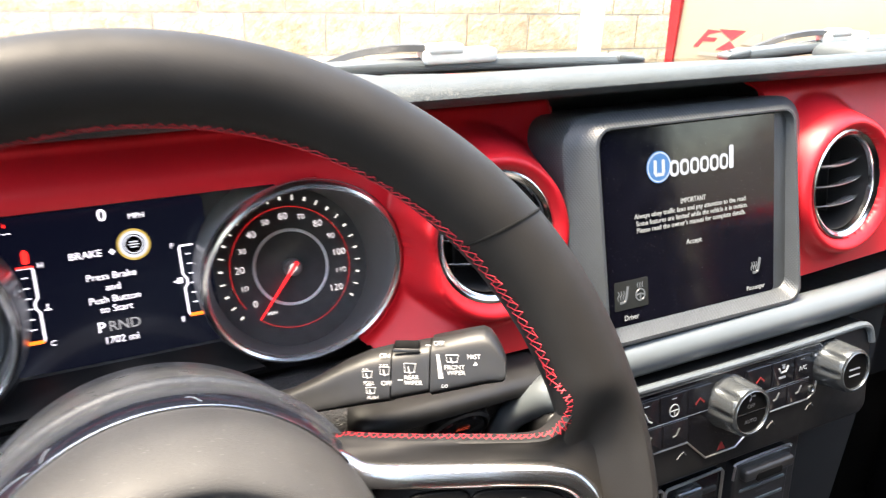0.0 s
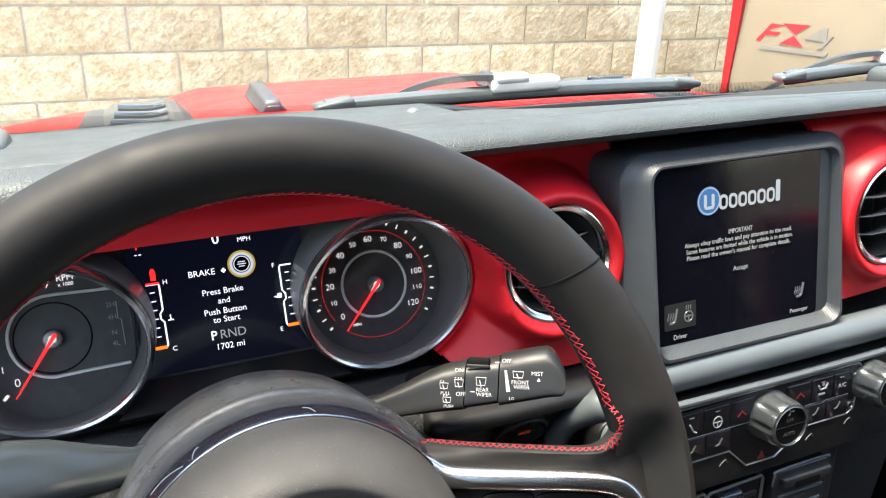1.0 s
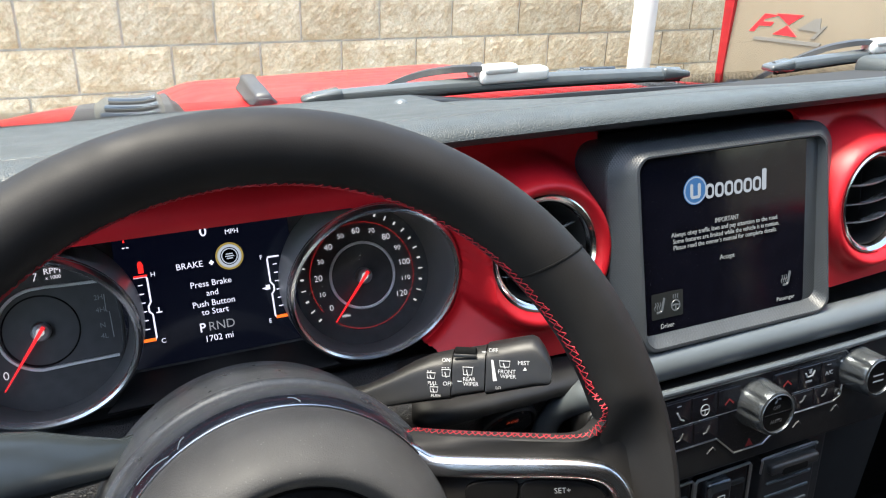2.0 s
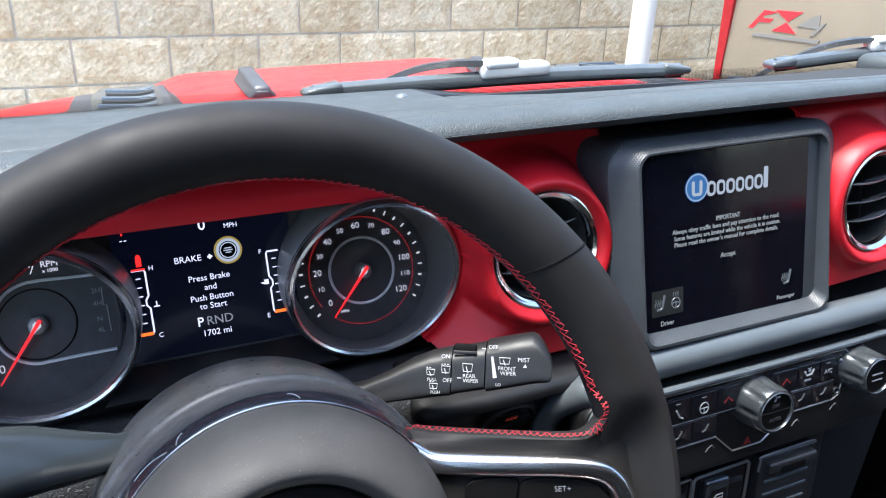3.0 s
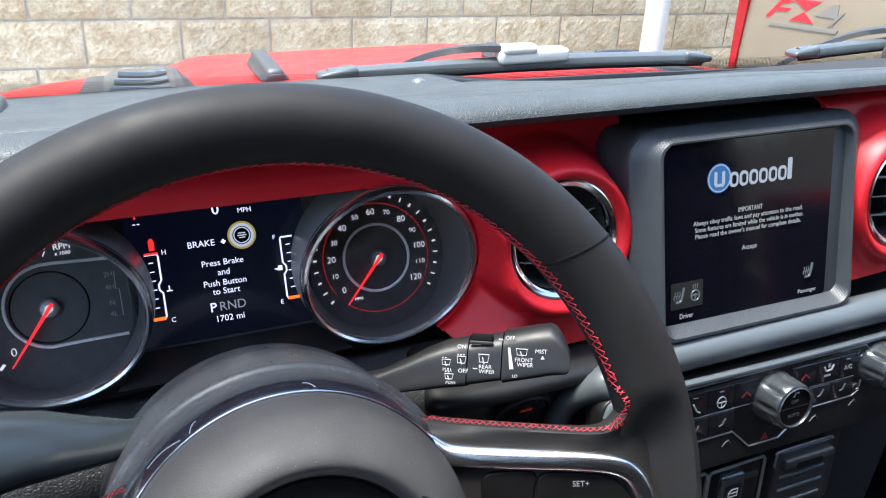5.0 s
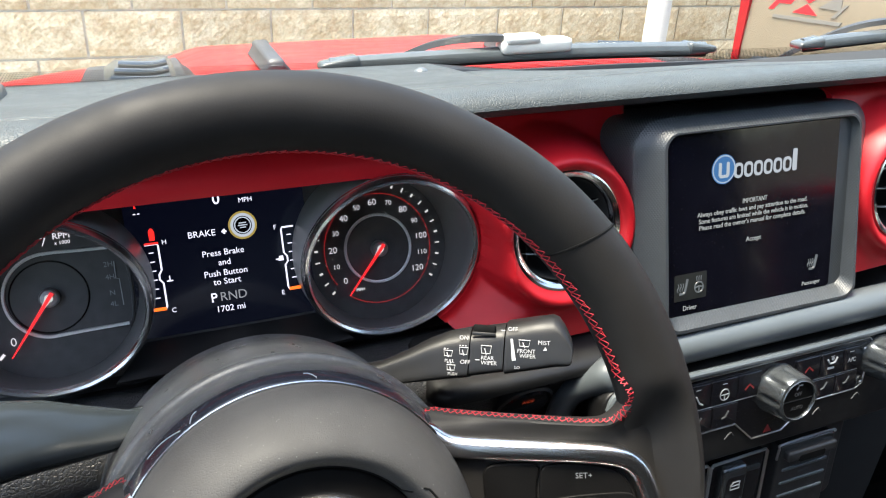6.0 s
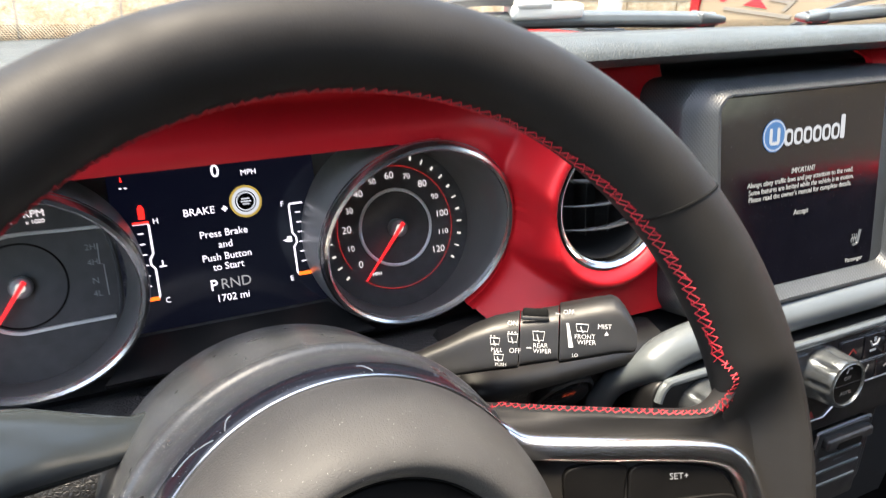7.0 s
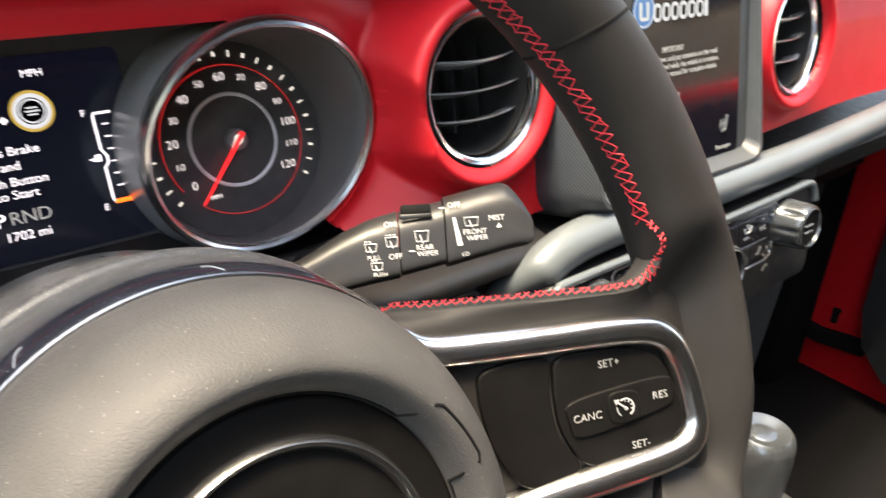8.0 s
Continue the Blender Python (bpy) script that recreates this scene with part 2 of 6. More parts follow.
FRIT = mat("black_enamel_dots", (0.006, 0.006, 0.006), 0.4, noise_amt=0.2, noise_scale=100)
GLASS = pane("windscreen_glass", (0.93, 0.95, 0.94))
LENS = pane("cluster_lens", (0.97, 0.97, 0.97), 0.02, 0.02)
RUBBER = mat("wiper_rubber_grey", (0.060, 0.067, 0.070), 0.24, noise_amt=0.08, noise_scale=50)
WHITE_PLASTIC = mat("pale_grey_plastic", (0.50, 0.51, 0.50), 0.4, noise_amt=0.05, noise_scale=60)
# ground colour chosen pale so that it bounces light into the cabin
CONCRETE = mat("pale_concrete", (0.26, 0.25, 0.23), 0.9, noise_amt=0.2, noise_scale=3, bump=0.5, bump_scale=90, dist=0.004)
BLOCK = rough_block()
MORTAR = mat("mortar", (0.52, 0.475, 0.40), 0.95, noise_amt=0.15, noise_scale=20, bump=0.4, bump_scale=120, dist=0.004)
POST_WHITE = mat("white_painted_metal", (0.54, 0.53, 0.50), 0.45, noise_amt=0.05, noise_scale=10, rough_var=0.1)
TAN_PAINT = mat("tan_truck_paint", (0.205, 0.17, 0.125), 0.35, noise_amt=0.05, noise_scale=4, rough_var=0.06, coat=0.5)
TAIL_RED = mat("red_lamp_lens", (0.30, 0.008, 0.014), 0.15, noise_amt=0.1, noise_scale=30)
DECAL_RED = mat("red_vinyl_decal", (0.62, 0.02, 0.03), 0.4, noise_amt=0.05, noise_scale=30)
DECAL_GREY = mat("grey_vinyl_decal", (0.16, 0.152, 0.14), 0.4, noise_amt=0.05, noise_scale=30)
TYRE = mat("tyre_rubber", (0.02, 0.02, 0.02), 0.85, noise_amt=0.2, noise_scale=30, bump=0.3, bump_scale=100)
RIM = mat("alloy_rim", (0.5, 0.5, 0.5), 0.3, metal=0.9, noise_amt=0.1, noise_scale=20)
CARPET = mat("black_carpet", (0.006, 0.006, 0.0063), 0.95, noise_amt=0.3, noise_scale=200, bump=0.5, bump_scale=800, spec=0.06)
DARK_GLASS = mat("tinted_glass", (0.02, 0.022, 0.024), 0.05, noise_amt=0.1, noise_scale=5)


# ---- builders ----
def thing(name, m, label="", category="", group="", kind=""):
    ob = new(name)
    ob.empty_display_size = 0.02
    ob.matrix_basis = m
    return tagged(ob, label, category, group, kind)


def part(name, bm, material, parent=None, label="", sharp=0.6):
    bmesh.ops.recalc_face_normals(bm, faces=bm.faces)
    for f in bm.faces:
        f.smooth = True
    for e in bm.edges:
        if len(e.link_faces) == 2 and e.calc_face_angle(0) > sharp:
            e.smooth = False
    me = bpy.data.meshes.new(name)
    bm.to_mesh(me)
    bm.free()
    me.materials.append(material)
    ob = new(name, me)
    ob.parent = parent
    return tagged(ob, label)


def axes(o, x, v, n):
    x, v, n = Vector(x).normalized(), Vector(v).normalized(), Vector(n).normalized()
    m = Matrix.Identity(4)
    for i in range(3):
        m[i][0], m[i][1], m[i][2], m[i][3] = x[i], v[i], n[i], o[i]
    return m


def tilted(o, slope, yaw=0.0):
    """A frame on a panel that leans back: x along it, y up it, z out of it."""
    a = math.atan(slope)
    return Matrix.Translation(o) @ pose(0, 0, 0, 0, 0, yaw) @ axes((0, 0, 0), (1, 0, 0), (0, math.sin(a), math.cos(a)), (0, -math.cos(a), math.sin(a)))


def merge(bm, other, m=None):
    me = bpy.data.meshes.new("temp")
    other.to_mesh(me)
    other.free()
    if m:
        me.transform(m)
    bm.from_mesh(me)
    bpy.data.meshes.remove(me)
    return bm


def box(c, s, bevel=0.0, seg=2, m=None, bm=None):
    b = bmesh.new()
    bmesh.ops.create_cube(b, size=1)
    bmesh.ops.scale(b, vec=s, verts=b.verts)
    if bevel:
        bmesh.ops.bevel(b, geom=list(b.edges), offset=bevel, segments=seg, profile=0.5, affect='EDGES')
    bmesh.ops.translate(b, vec=c, verts=b.verts)
    return merge(bm or bmesh.new(), b, m)


def loft(rings, closed=True, cap0=True, cap1=True, bm=None, loop=False):
    bm = bm or bmesh.new()
    vs = [[bm.verts.new(p) for p in r] for r in rings]
    n = len(vs[0])
    pairs = list(zip(vs, vs[1:])) + ([(vs[-1], vs[0])] if loop else [])
    for a, b in pairs:
        for i in range(n if closed else n - 1):
            j = (i + 1) % n
            bm.faces.new((a[i], a[j], b[j], b[i]))
    if closed and not loop:
        if cap0:
            bm.faces.new(vs[0][::-1])
        if cap1:
            bm.faces.new(vs[-1])
    return bm


def revolve(profile, seg=72, bm=None, cap0=False, cap1=False, sx=1.0, sy=1.0):
    """Turns (radius, height) pairs round the local z axis."""
    rings = [[(r * math.cos(2 * math.pi * k / seg) * sx, r * math.sin(2 * math.pi * k / seg) * sy, z) for k in range(seg)] for r, z in profile]
    return loft(rings, True, cap0, cap1, bm)


def smooth_path(pts, n=8, closed=False):
    """A rounded way through the points."""
    pts = [Vector(p) for p in pts]
    out, c = [], len(pts)
    for i in range(c if closed else c - 1):
        p1, p2 = pts[i], pts[(i + 1) % c]
        p0 = pts[i - 1] if closed or i else p1
        p3 = pts[(i + 2) % c] if closed or i + 2 < c else p2
        for k in range(n):
            t = k / n
            out.append(0.5 * ((2 * p1) + (p2 - p0) * t + (2 * p0 - 5 * p1 + 4 * p2 - p3) * t * t + (3 * p1 - p0 - 3 * p2 + p3) * t ** 3))
    if not closed:
        out.append(pts[-1])
    return out


def sweep(path, profile, closed=False, up=(0, 0, 1), bm=None, cap=True):
    """Drags a 2D profile (across, up) along a way."""
    path = [Vector(p) for p in path]
    up = Vector(up)
    rings, n = [], len(path)
    for i, p in enumerate(path):
        a = path[i - 1] if (closed or i) else p
        b = path[(i + 1) % n] if (closed or i + 1 < n) else p
        t = (b - a).normalized()
        side = t.cross(up).normalized()
        u = side.cross(t).normalized()
        rings.append([p + side * x + u * y for x, y in profile])
    return loft(rings, True, cap, cap, bm, closed)


def circle(r, n=10, ry=None):
    return [(r * math.cos(2 * math.pi * k / n), (ry or r) * math.sin(2 * math.pi * k / n)) for k in range(n)]


def tube(path, r, n=8, closed=False, bm=None, up=(0, 0, 1)):
    return sweep(path, circle(r, n), closed, up, bm)


def rrect(x0, x1, y0, y1, r, seg=6):
    out = []
    for cx, cy, a0 in ((x1 - r, y1 - r, 0), (x0 + r, y1 - r, 90), (x0 + r, y0 + r, 180), (x1 - r, y0 + r, 270)):
        for k in range(seg + 1):
            a = radians(a0 + 90 * k / seg)
            out.append((cx + r * math.cos(a), cy + r * math.sin(a)))
    return out


def slab(outline, z0, z1, bevel=0.0, bm=None):
    """A plate of an outline (x, y) from z0 to z1, its upper rim rounded off."""
    cx = sum(p[0] for p in outline) / len(outline)
    cy = sum(p[1] for p in outline) / len(outline)

    def inset(d):
        out, n = [], len(outline)
        for i in range(n):
            a, p, b = Vector(outline[i - 1]), Vector(outline[i]), Vector(outline[(i + 1) % n])
            t = (b - a).normalized() if (b - a).length > 1e-9 else Vector((1, 0))
            nrm = Vector((-t.y, t.x))
            out.append(p + nrm * d)
        return out
    rings = [[(x, y, z0) for x, y in outline]]
    if bevel:
        for k in range(4):
            a = radians(90 * k / 3)
            rings.append([(x, y, z1 - bevel + bevel * math.sin(a)) for x, y in inset(bevel * (1 - math.cos(a)))])
    else:
        rings.append([(x, y, z1) for x, y in outline])
    return loft(rings, True, True, True, bm)


def prism(profile, x0, x1, bm=None, n=1):
    """A (y, z) profile drawn along x."""
    return loft([[(x0 + (x1 - x0) * k / n, y, z) for y, z in profile] for k in range(n + 1)], True, True, True, bm)


def letters(name, string, size, at, material, parent, angle=0.0, align='CENTER', squeeze=1.0, bold=0.0, label="", width=0.0):
    cu = bpy.data.curves.new("letters", 'FONT')
    cu.body, cu.size, cu.align_x, cu.align_y = string, size, align, 'CENTER'
    cu.extrude, cu.offset, cu.resolution_u = 0.00012, bold, 3
    tmp = bpy.data.objects.new("letters", cu)
    me = bpy.data.meshes.new_from_object(tmp)
    bpy.data.objects.remove(tmp)
    bpy.data.curves.remove(cu)
    if width:
        xs = [v.co.x for v in me.vertices]
        squeeze = width / (max(xs) - min(xs))
    me.transform(Matrix.Translation(at) @ pose(0, 0, 0, 0, 0, angle) @ Matrix.Diagonal((squeeze, 1, 1, 1)))
    me.materials.clear()
    me.materials.append(material)
    me.name = name
    ob = new(name, me)
    ob.parent = parent
    return tagged(ob, label)


def bar(name, x0, x1, y0, y1, z, material, parent, r=0.0004, thick=0.00025, label=""):
    return part(name, slab(rrect(x0, x1, y0, y1, min(r, (x1 - x0) * 0.49, (y1 - y0) * 0.49), 3), z, z + thick), material, parent, label)


def step(a, b, x):
    t = min(1.0, max(0.0, (x - a) / (b - a)))
    return t * t * (3 - 2 * t)


# ---- large structure: the yard ----
# unseen ground; its pale tone is a reflector for the cabin
ground = bmesh.new()
bmesh.ops.create_grid(ground, x_segments=8, y_segments=8, size=150)
tagged(part("ground", ground, CONCRETE), "unseen parking lot ground, made pale to bounce light into the car", "ground", kind="structure")

# the lot slopes, so the wall's level courses and the post lean against the car
LEVEL = pose(0, 0, 0, 0.26, 1.795, 1.98)
WALL = Matrix.Translation((-0.2046, 3.745, 0.8624)) @ LEVEL      # x along the wall, -y its face, z = 0 on a bed joint
BW, BH = 0.406, 0.203
wall = tagged(part("wall_block", box((0.9, 0.115, 0.3), (9.6, 0.2, 2.6)), MORTAR), "tan split-face concrete block wall with grey mortar joints", "wall", kind="structure")
wall.matrix_basis = WALL


def block_mesh(seed, w):
    """One split-face block: a rough front with worn edges on a plain body."""
    bm = bmesh.new()
    nx, nz = 26, 13
    off = Vector((seed * 7.3, seed * 3.1, seed * 1.7))
    v = []
    for j in range(nz + 1):
        row = []
        for i in range(nx + 1):
            x, z = (i / nx - 0.5) * w, (j / nz - 0.5) * (BH - 0.011)
            edge = min(i, nx - i, j, nz - j)
            d = 0.0035 * noise.noise(Vector((x * 11, z * 11, 0)) + off) + 0.0035 * noise.noise(Vector((x * 42, z * 42, 3)) + off) + 0.003 * noise.noise(Vector((x * 120, z * 120, 7)) + off)
            row.append(bm.verts.new((x + (0.0018 * noise.noise(Vector((z * 60, seed, 1))) if i in (0, nx) else 0), -0.003 * min(2, edge) - (d if edge else 0), z + (0.0018 * noise.noise(Vector((x * 60, seed, 5))) if j in (0, nz) else 0))))
        v.append(row)
    for j in range(nz):
        for i in range(nx):
            bm.faces.new((v[j][i], v[j][i + 1], v[j + 1][i + 1], v[j + 1][i]))
    rim = [v[0][i] for i in range(nx + 1)] + [v[j][nx] for j in range(1, nz + 1)] + [v[nz][i] for i in range(nx - 1, -1, -1)] + [v[j][0] for j in range(nz - 1, 0, -1)]
    back = [bm.verts.new((p.co.x, 0.06, p.co.z)) for p in rim]
    for i in range(len(rim)):
        k = (i + 1) % len(rim)
        bm.faces.new((rim[k], rim[i], back[i], back[k]))
    bmesh.ops.recalc_face_normals(bm, faces=bm.faces)
    for f in bm.faces:
        f.smooth = False
    me = bpy.data.meshes.new("block")
    bm.to_mesh(me)
    bm.free()
    me.materials.append(BLOCK)
    return me



# white post in front of the wall
post = thing("post", Matrix.Translation((2.325 - 0.028, 3.12, 0)) @ LEVEL, "white painted round metal post before a block wall", "post")
part("pole", revolve([(0.056, 0.0), (0.056, 2.6), (0.05, 2.62), (0.0, 2.625)], 32, cap0=True), POST_WHITE, post)
part("base_plate", slab(rrect(-0.1, 0.1, -0.1, 0.1, 0.01), 0.0, 0.012, 0.002), POST_WHITE, post)
for sx in (-1, 1):
    for sy in (-1, 1):
        part("bolt", revolve([(0.012, 0.012), (0.012, 0.022), (0.0, 0.026)], 6), POST_WHITE, post).location = (0.075 * sx, 0.075 * sy, 0)

# ---- pickup truck beside the car: its side faces the car, its tail the wall ----
TX, TAIL = 2.4, 2.64
truck = thing("pickup_truck", Matrix.Translation((TX, TAIL, 0)), "tan pickup truck with red tail lamp and side decal", "pickup truck")


def truck_body():
    """The bed and cab as a hull lofted along the truck's length."""
    def ring(y, low, high, w0, w1, top_in):
        half = 1.0
        pts = [(0.03, low), (0.0, low + 0.06), (-0.012, low + 0.3), (0.0, high - 0.12), (0.02, high - 0.02), (top_in, high)]
        return [(x, y, z) for x, z in pts] + [(2 * half - x, y, z) for x, z in reversed(pts)]
    rings = [ring(0.0, 0.55, 1.30, 0, 0, 0.05), ring(-0.03, 0.5, 1.33, 0, 0, 0.05), ring(-1.0, 0.5, 1.34, 0, 0, 0.05), ring(-1.95, 0.5, 1.35, 0, 0, 0.05), ring(-3.9, 0.5, 1.36, 0, 0, 0.06), ring(-5.3, 0.5, 1.22, 0, 0, 0.09), ring(-5.6, 0.55, 1.1, 0, 0, 0.15)]
    return loft(rings)


part("body", truck_body(), TAN_PAINT, truck)
cab = loft([[(0.08, -1.98, 1.3), (1.92, -1.98, 1.3), (1.78, -2.1, 1.92), (0.22, -2.1, 1.92)], [(0.06, -2.6, 1.32), (1.94, -2.6, 1.32), (1.75, -2.6, 1.95), (0.25, -2.6, 1.95)],
            [(0.06, -3.9, 1.32), (1.94, -3.9, 1.32), (1.75, -3.4, 1.93), (0.25, -3.4, 1.93)], [(0.08, -4.3, 1.3), (1.92, -4.3, 1.3), (1.88, -4.2, 1.34), (0.12, -4.2, 1.34)]])
part("cab", cab, TAN_PAINT, truck)
part("side_window", loft([[(0.055, -2.2, 1.38), (0.055, -3.7, 1.38), (0.20, -3.3, 1.85), (0.20, -2.25, 1.85)], [(0.10, -2.2, 1.38), (0.10, -3.7, 1.38), (0.25, -3.3, 1.85), (0.25, -2.25, 1.85)]]), DARK_GLASS, truck)
part("tail_lamp", loft([[(x, 0.012, z) for x, z in ((-0.016, 0.66), (-0.018, 1.2), (0.16, 1.24), (0.16, 0.68))], [(-0.02, -0.025, 0.66), (-0.022, -0.055, 1.2), (0.16, -0.04, 1.24), (0.16, -0.02, 0.68)]]), TAIL_RED, truck, "red tail lamp lens")
for y in (-1.05, -4.6):
    wheel_part = part("tyre", revolve([(0.24, -0.12), (0.36, -0.12), (0.39, -0.09), (0.39, 0.09), (0.36, 0.12), (0.24, 0.12)], 40), TYRE, truck)
    wheel_part.matrix_basis = Matrix.Translation((0.11, y, 0.39)) @ pose(0, 0, 0, 0, 90, 0)
    rim_part = part("rim", revolve([(0.0, 0.05), (0.08, 0.06), (0.2, 0.03), (0.245, 0.11), (0.24, -0.1)], 40), RIM, wheel_part)
    rim_part.rotation_euler = (math.pi, 0, 0)
    part("wheel_arch", sweep([(-0.008, y + 0.47 * math.cos(radians(a)), 0.42 + 0.47 * math.sin(radians(a))) for a in range(0, 181, 12)], [(-0.02, -0.03), (0.02, -0.03), (0.02, 0.03), (-0.02, 0.03)], up=(1, 0, 0)), TYRE, truck)


decal_layers = []


def side_decal(name, pts, material, label=""):
    """A flat decal piece on the truck's side: (distance from the tail, height)."""
    bm = bmesh.new()
    decal_layers.append(name)
    skin = lambda z: -0.012 + 0.03 * max(0.0, z - 0.8)
    out = 0.0014 + 0.0003 * len(decal_layers)
    a = [bm.verts.new((skin(z) - out, -d, z)) for d, z in pts]
    b = [bm.verts.new((skin(z) + 0.001, -d, z)) for d, z in pts]
    n = len(a)
    bm.faces.new(a)
    bm.faces.new(b[::-1])
    for i in range(n):
        bm.faces.new((a[i], b[i], b[(i + 1) % n], a[(i + 1) % n]))
    part(name, bm, material, truck, label)


side_decal("decal", [(0.14, 0.955), (0.165, 0.955), (0.215, 1.01), (0.285, 1.03), (0.21, 1.03)], DECAL_RED, "red slanted decal stroke")
side_decal("decal", [(0.185, 0.982), (0.250, 0.986), (0.265, 1.002), (0.195, 0.998)], DECAL_RED, "red slanted decal stroke")
side_decal("decal", [(0.270, 1.036), (0.405, 1.042), (0.340, 1.000)], DECAL_RED, "red decal wedge")
side_decal("decal", [(0.333, 0.996), (0.268, 0.957), (0.388, 0.960)], DECAL_RED, "red decal wedge")
side_decal("decal", [(0.390, 0.990), (0.460, 1.035), (0.487, 1.040), (0.492, 0.990)], DECAL_GREY, "grey decal wedge")
side_decal("decal", [(0.455, 0.962), (0.475, 0.963), (0.52, 1.015), (0.505, 1.013)], DECAL_GREY, "grey slanted decal stroke")
side_decal("decal", [(0.17, 0.925), (0.50, 0.938), (0.508, 0.952), (0.175, 0.938)], DECAL_GREY, "thin grey decal bar")

# ---- the car's shell round the cabin ----
MID = 0.38            # the car's middle line
LEFT, RIGHT = MID - 0.80, MID + 0.80


def shell(name, bm, material, label, cat):
    return tagged(part(name, bm, material), label, cat, kind="structure")


shell("windscreen_header", box((MID, 0.350, 1.780), (1.64, 0.05, 0.05), 0.016, 3), PLASTIC_GRAIN, "black windscreen header bar", "header bar")
# unseen; ends short so that light falls from above, not from behind
shell("roof", box((MID, -0.90, 1.80), (1.66, 1.40, 0.05), 0.02), PLASTIC_GRAIN, "unseen black hard top, cut back to shape the light on the dash", "roof")
# unseen walls, left without windows to block light from behind
shell("wall_rear", box((MID, -1.58, 1.14), (1.66, 0.05, 1.30), 0.01), PLASTIC_GRAIN, "unseen black rear wall that blocks light from behind", "wall")
shell("wall_right", box((RIGHT + 0.02, -1.05, 1.14), (0.05, 1.05, 1.30), 0.01), PLASTIC_GRAIN, "unseen black wall behind the passenger door that blocks light", "wall")
shell("wall_left", box((LEFT - 0.02, -1.05, 1.14), (0.05, 1.05, 1.30), 0.01), PLASTIC_GRAIN, "unseen black wall behind the driver's door opening that blocks light", "wall")
shell("floor", box((MID, -0.35, 0.48), (1.66, 2.5, 0.05), 0.01), CARPET, "black carpeted car floor", "floor")
shell("firewall", box((MID, 0.66, 0.82), (1.62, 0.04, 0.72), 0.005), CARPET, "black bulkhead below the windscreen", "wall")
# unseen panel, added to cut low light and ground bounce from the left
shell("left_light_shield", box((LEFT - 0.03, 0.08, 0.83), (0.07, 1.16, 0.66), 0.02, 3), PLASTIC_GRAIN, "unseen black panel at the driver's door that cuts low side light", "car door")
shell("sill_left", box((LEFT - 0.02, -0.1, 0.50), (0.08, 1.6, 0.14), 0.02), RED_PAINT, "red painted door sill", "sill")
for side, x in (("left", LEFT), ("right", RIGHT)):
    shell("pillar_" + side, loft([[(x + dx, 0.68 + dy, 1.16) for dx, dy in ((-0.035, -0.04), (0.035, -0.04), (0.035, 0.03), (-0.035, 0.03))],
                                  [(x + dx, 0.36 + dy, 1.79) for dx, dy in ((-0.03, -0.035), (0.03, -0.035), (0.03, 0.03), (-0.03, 0.03))]]), PLASTIC_GRAIN, "black windscreen pillar", "pillar")

shell("wall_front", box((MID, 1.20, 0.695), (1.46, 1.00, 0.45), 0.05, 3), RED_PAINT, "red painted car front under the bonnet", "car front")
shell("chassis", box((MID, 0.05, 0.225), (1.30, 3.20, 0.45), 0.04, 2), PLASTIC_GRAIN, "black underbody of the car on the concrete", "underbody")

# ---- windscreen: pane, enamel band of dots ----
BASE_Y, BASE_Z, LEAN_BACK = 0.655, 1.222, -0.52      # the pane climbs towards the cabin
screen_a = math.atan(LEAN_BACK)
WIND = axes((MID, BASE_Y, BASE_Z), (1, 0, 0), (0, math.sin(screen_a), math.cos(screen_a)), (0, -math.cos(screen_a), math.sin(screen_a))) @ Matrix.Translation((-0.48, 0, 0)) @ pose(0, 0, 0, 0, 0, -1.9) @ Matrix.Translation((0.48, 0, 0))
window_1 = thing("window_1", WIND, "clear flat windscreen with black dotted lower edge", "windscreen", kind="structure")
glass_pane = part("pane", loft([[(x, -0.015, 0.0) for x in (-0.76, 0.76)], [(x, 0.62, 0.0) for x in (-0.76, 0.76)]], closed=False), GLASS, window_1)
glass_pane.visible_shadow = False


def frit_dots():
    verts, faces = [], []
    pitch = 0.0019
    for row in range(12):
        r = 0.00108 - 0.00005 * row
        v = 0.0070 + row * pitch * 0.85
        for k in range(int(1.45 / pitch)):
            u = -0.725 + (k + 0.5 * (row % 2)) * pitch
            b = len(verts)
            verts += [(u + r * math.cos(a * math.pi / 3), v + r * math.sin(a * math.pi / 3), 0.0034) for a in range(6)]
            faces.append(tuple(range(b, b + 6)))
    me = bpy.data.meshes.new("frit_dots")
    me.from_pydata(verts, [], faces)
    me.materials.append(FRIT)
    ob = new("frit_dots", me)
    ob.parent = window_1
    return tagged(ob, "black enamel dots along the pane's foot", kind="stuff")


frit_dots()
part("lower_seal", box((0, -0.014, 0.004), (1.5, 0.014, 0.006), 0.002), GROOVE, window_1)

# ---- bonnet ----
hood = thing("car_hood", Matrix.Translation((MID, 0.72, 1.122)), "red painted car bonnet with raised middle and black vents", "car hood")


def hood_z(x, y):
    """Height over the bonnet's own origin at x across and y ahead."""
    side = abs(x)
    crown = 0.030 * (1 - step(0.27, 0.40, side))
    fall = -0.040 * step(0.42, 0.85, side) ** 1.2
    ahead = 0.012 - 0.055 * y - 0.03 * y * y * 0.6 - 0.16 * step(0.98, 1.22, y) ** 2 - 0.045 * max(0.0, y - 0.25)
    return ahead + crown * step(-0.02, 0.12, y) + fall


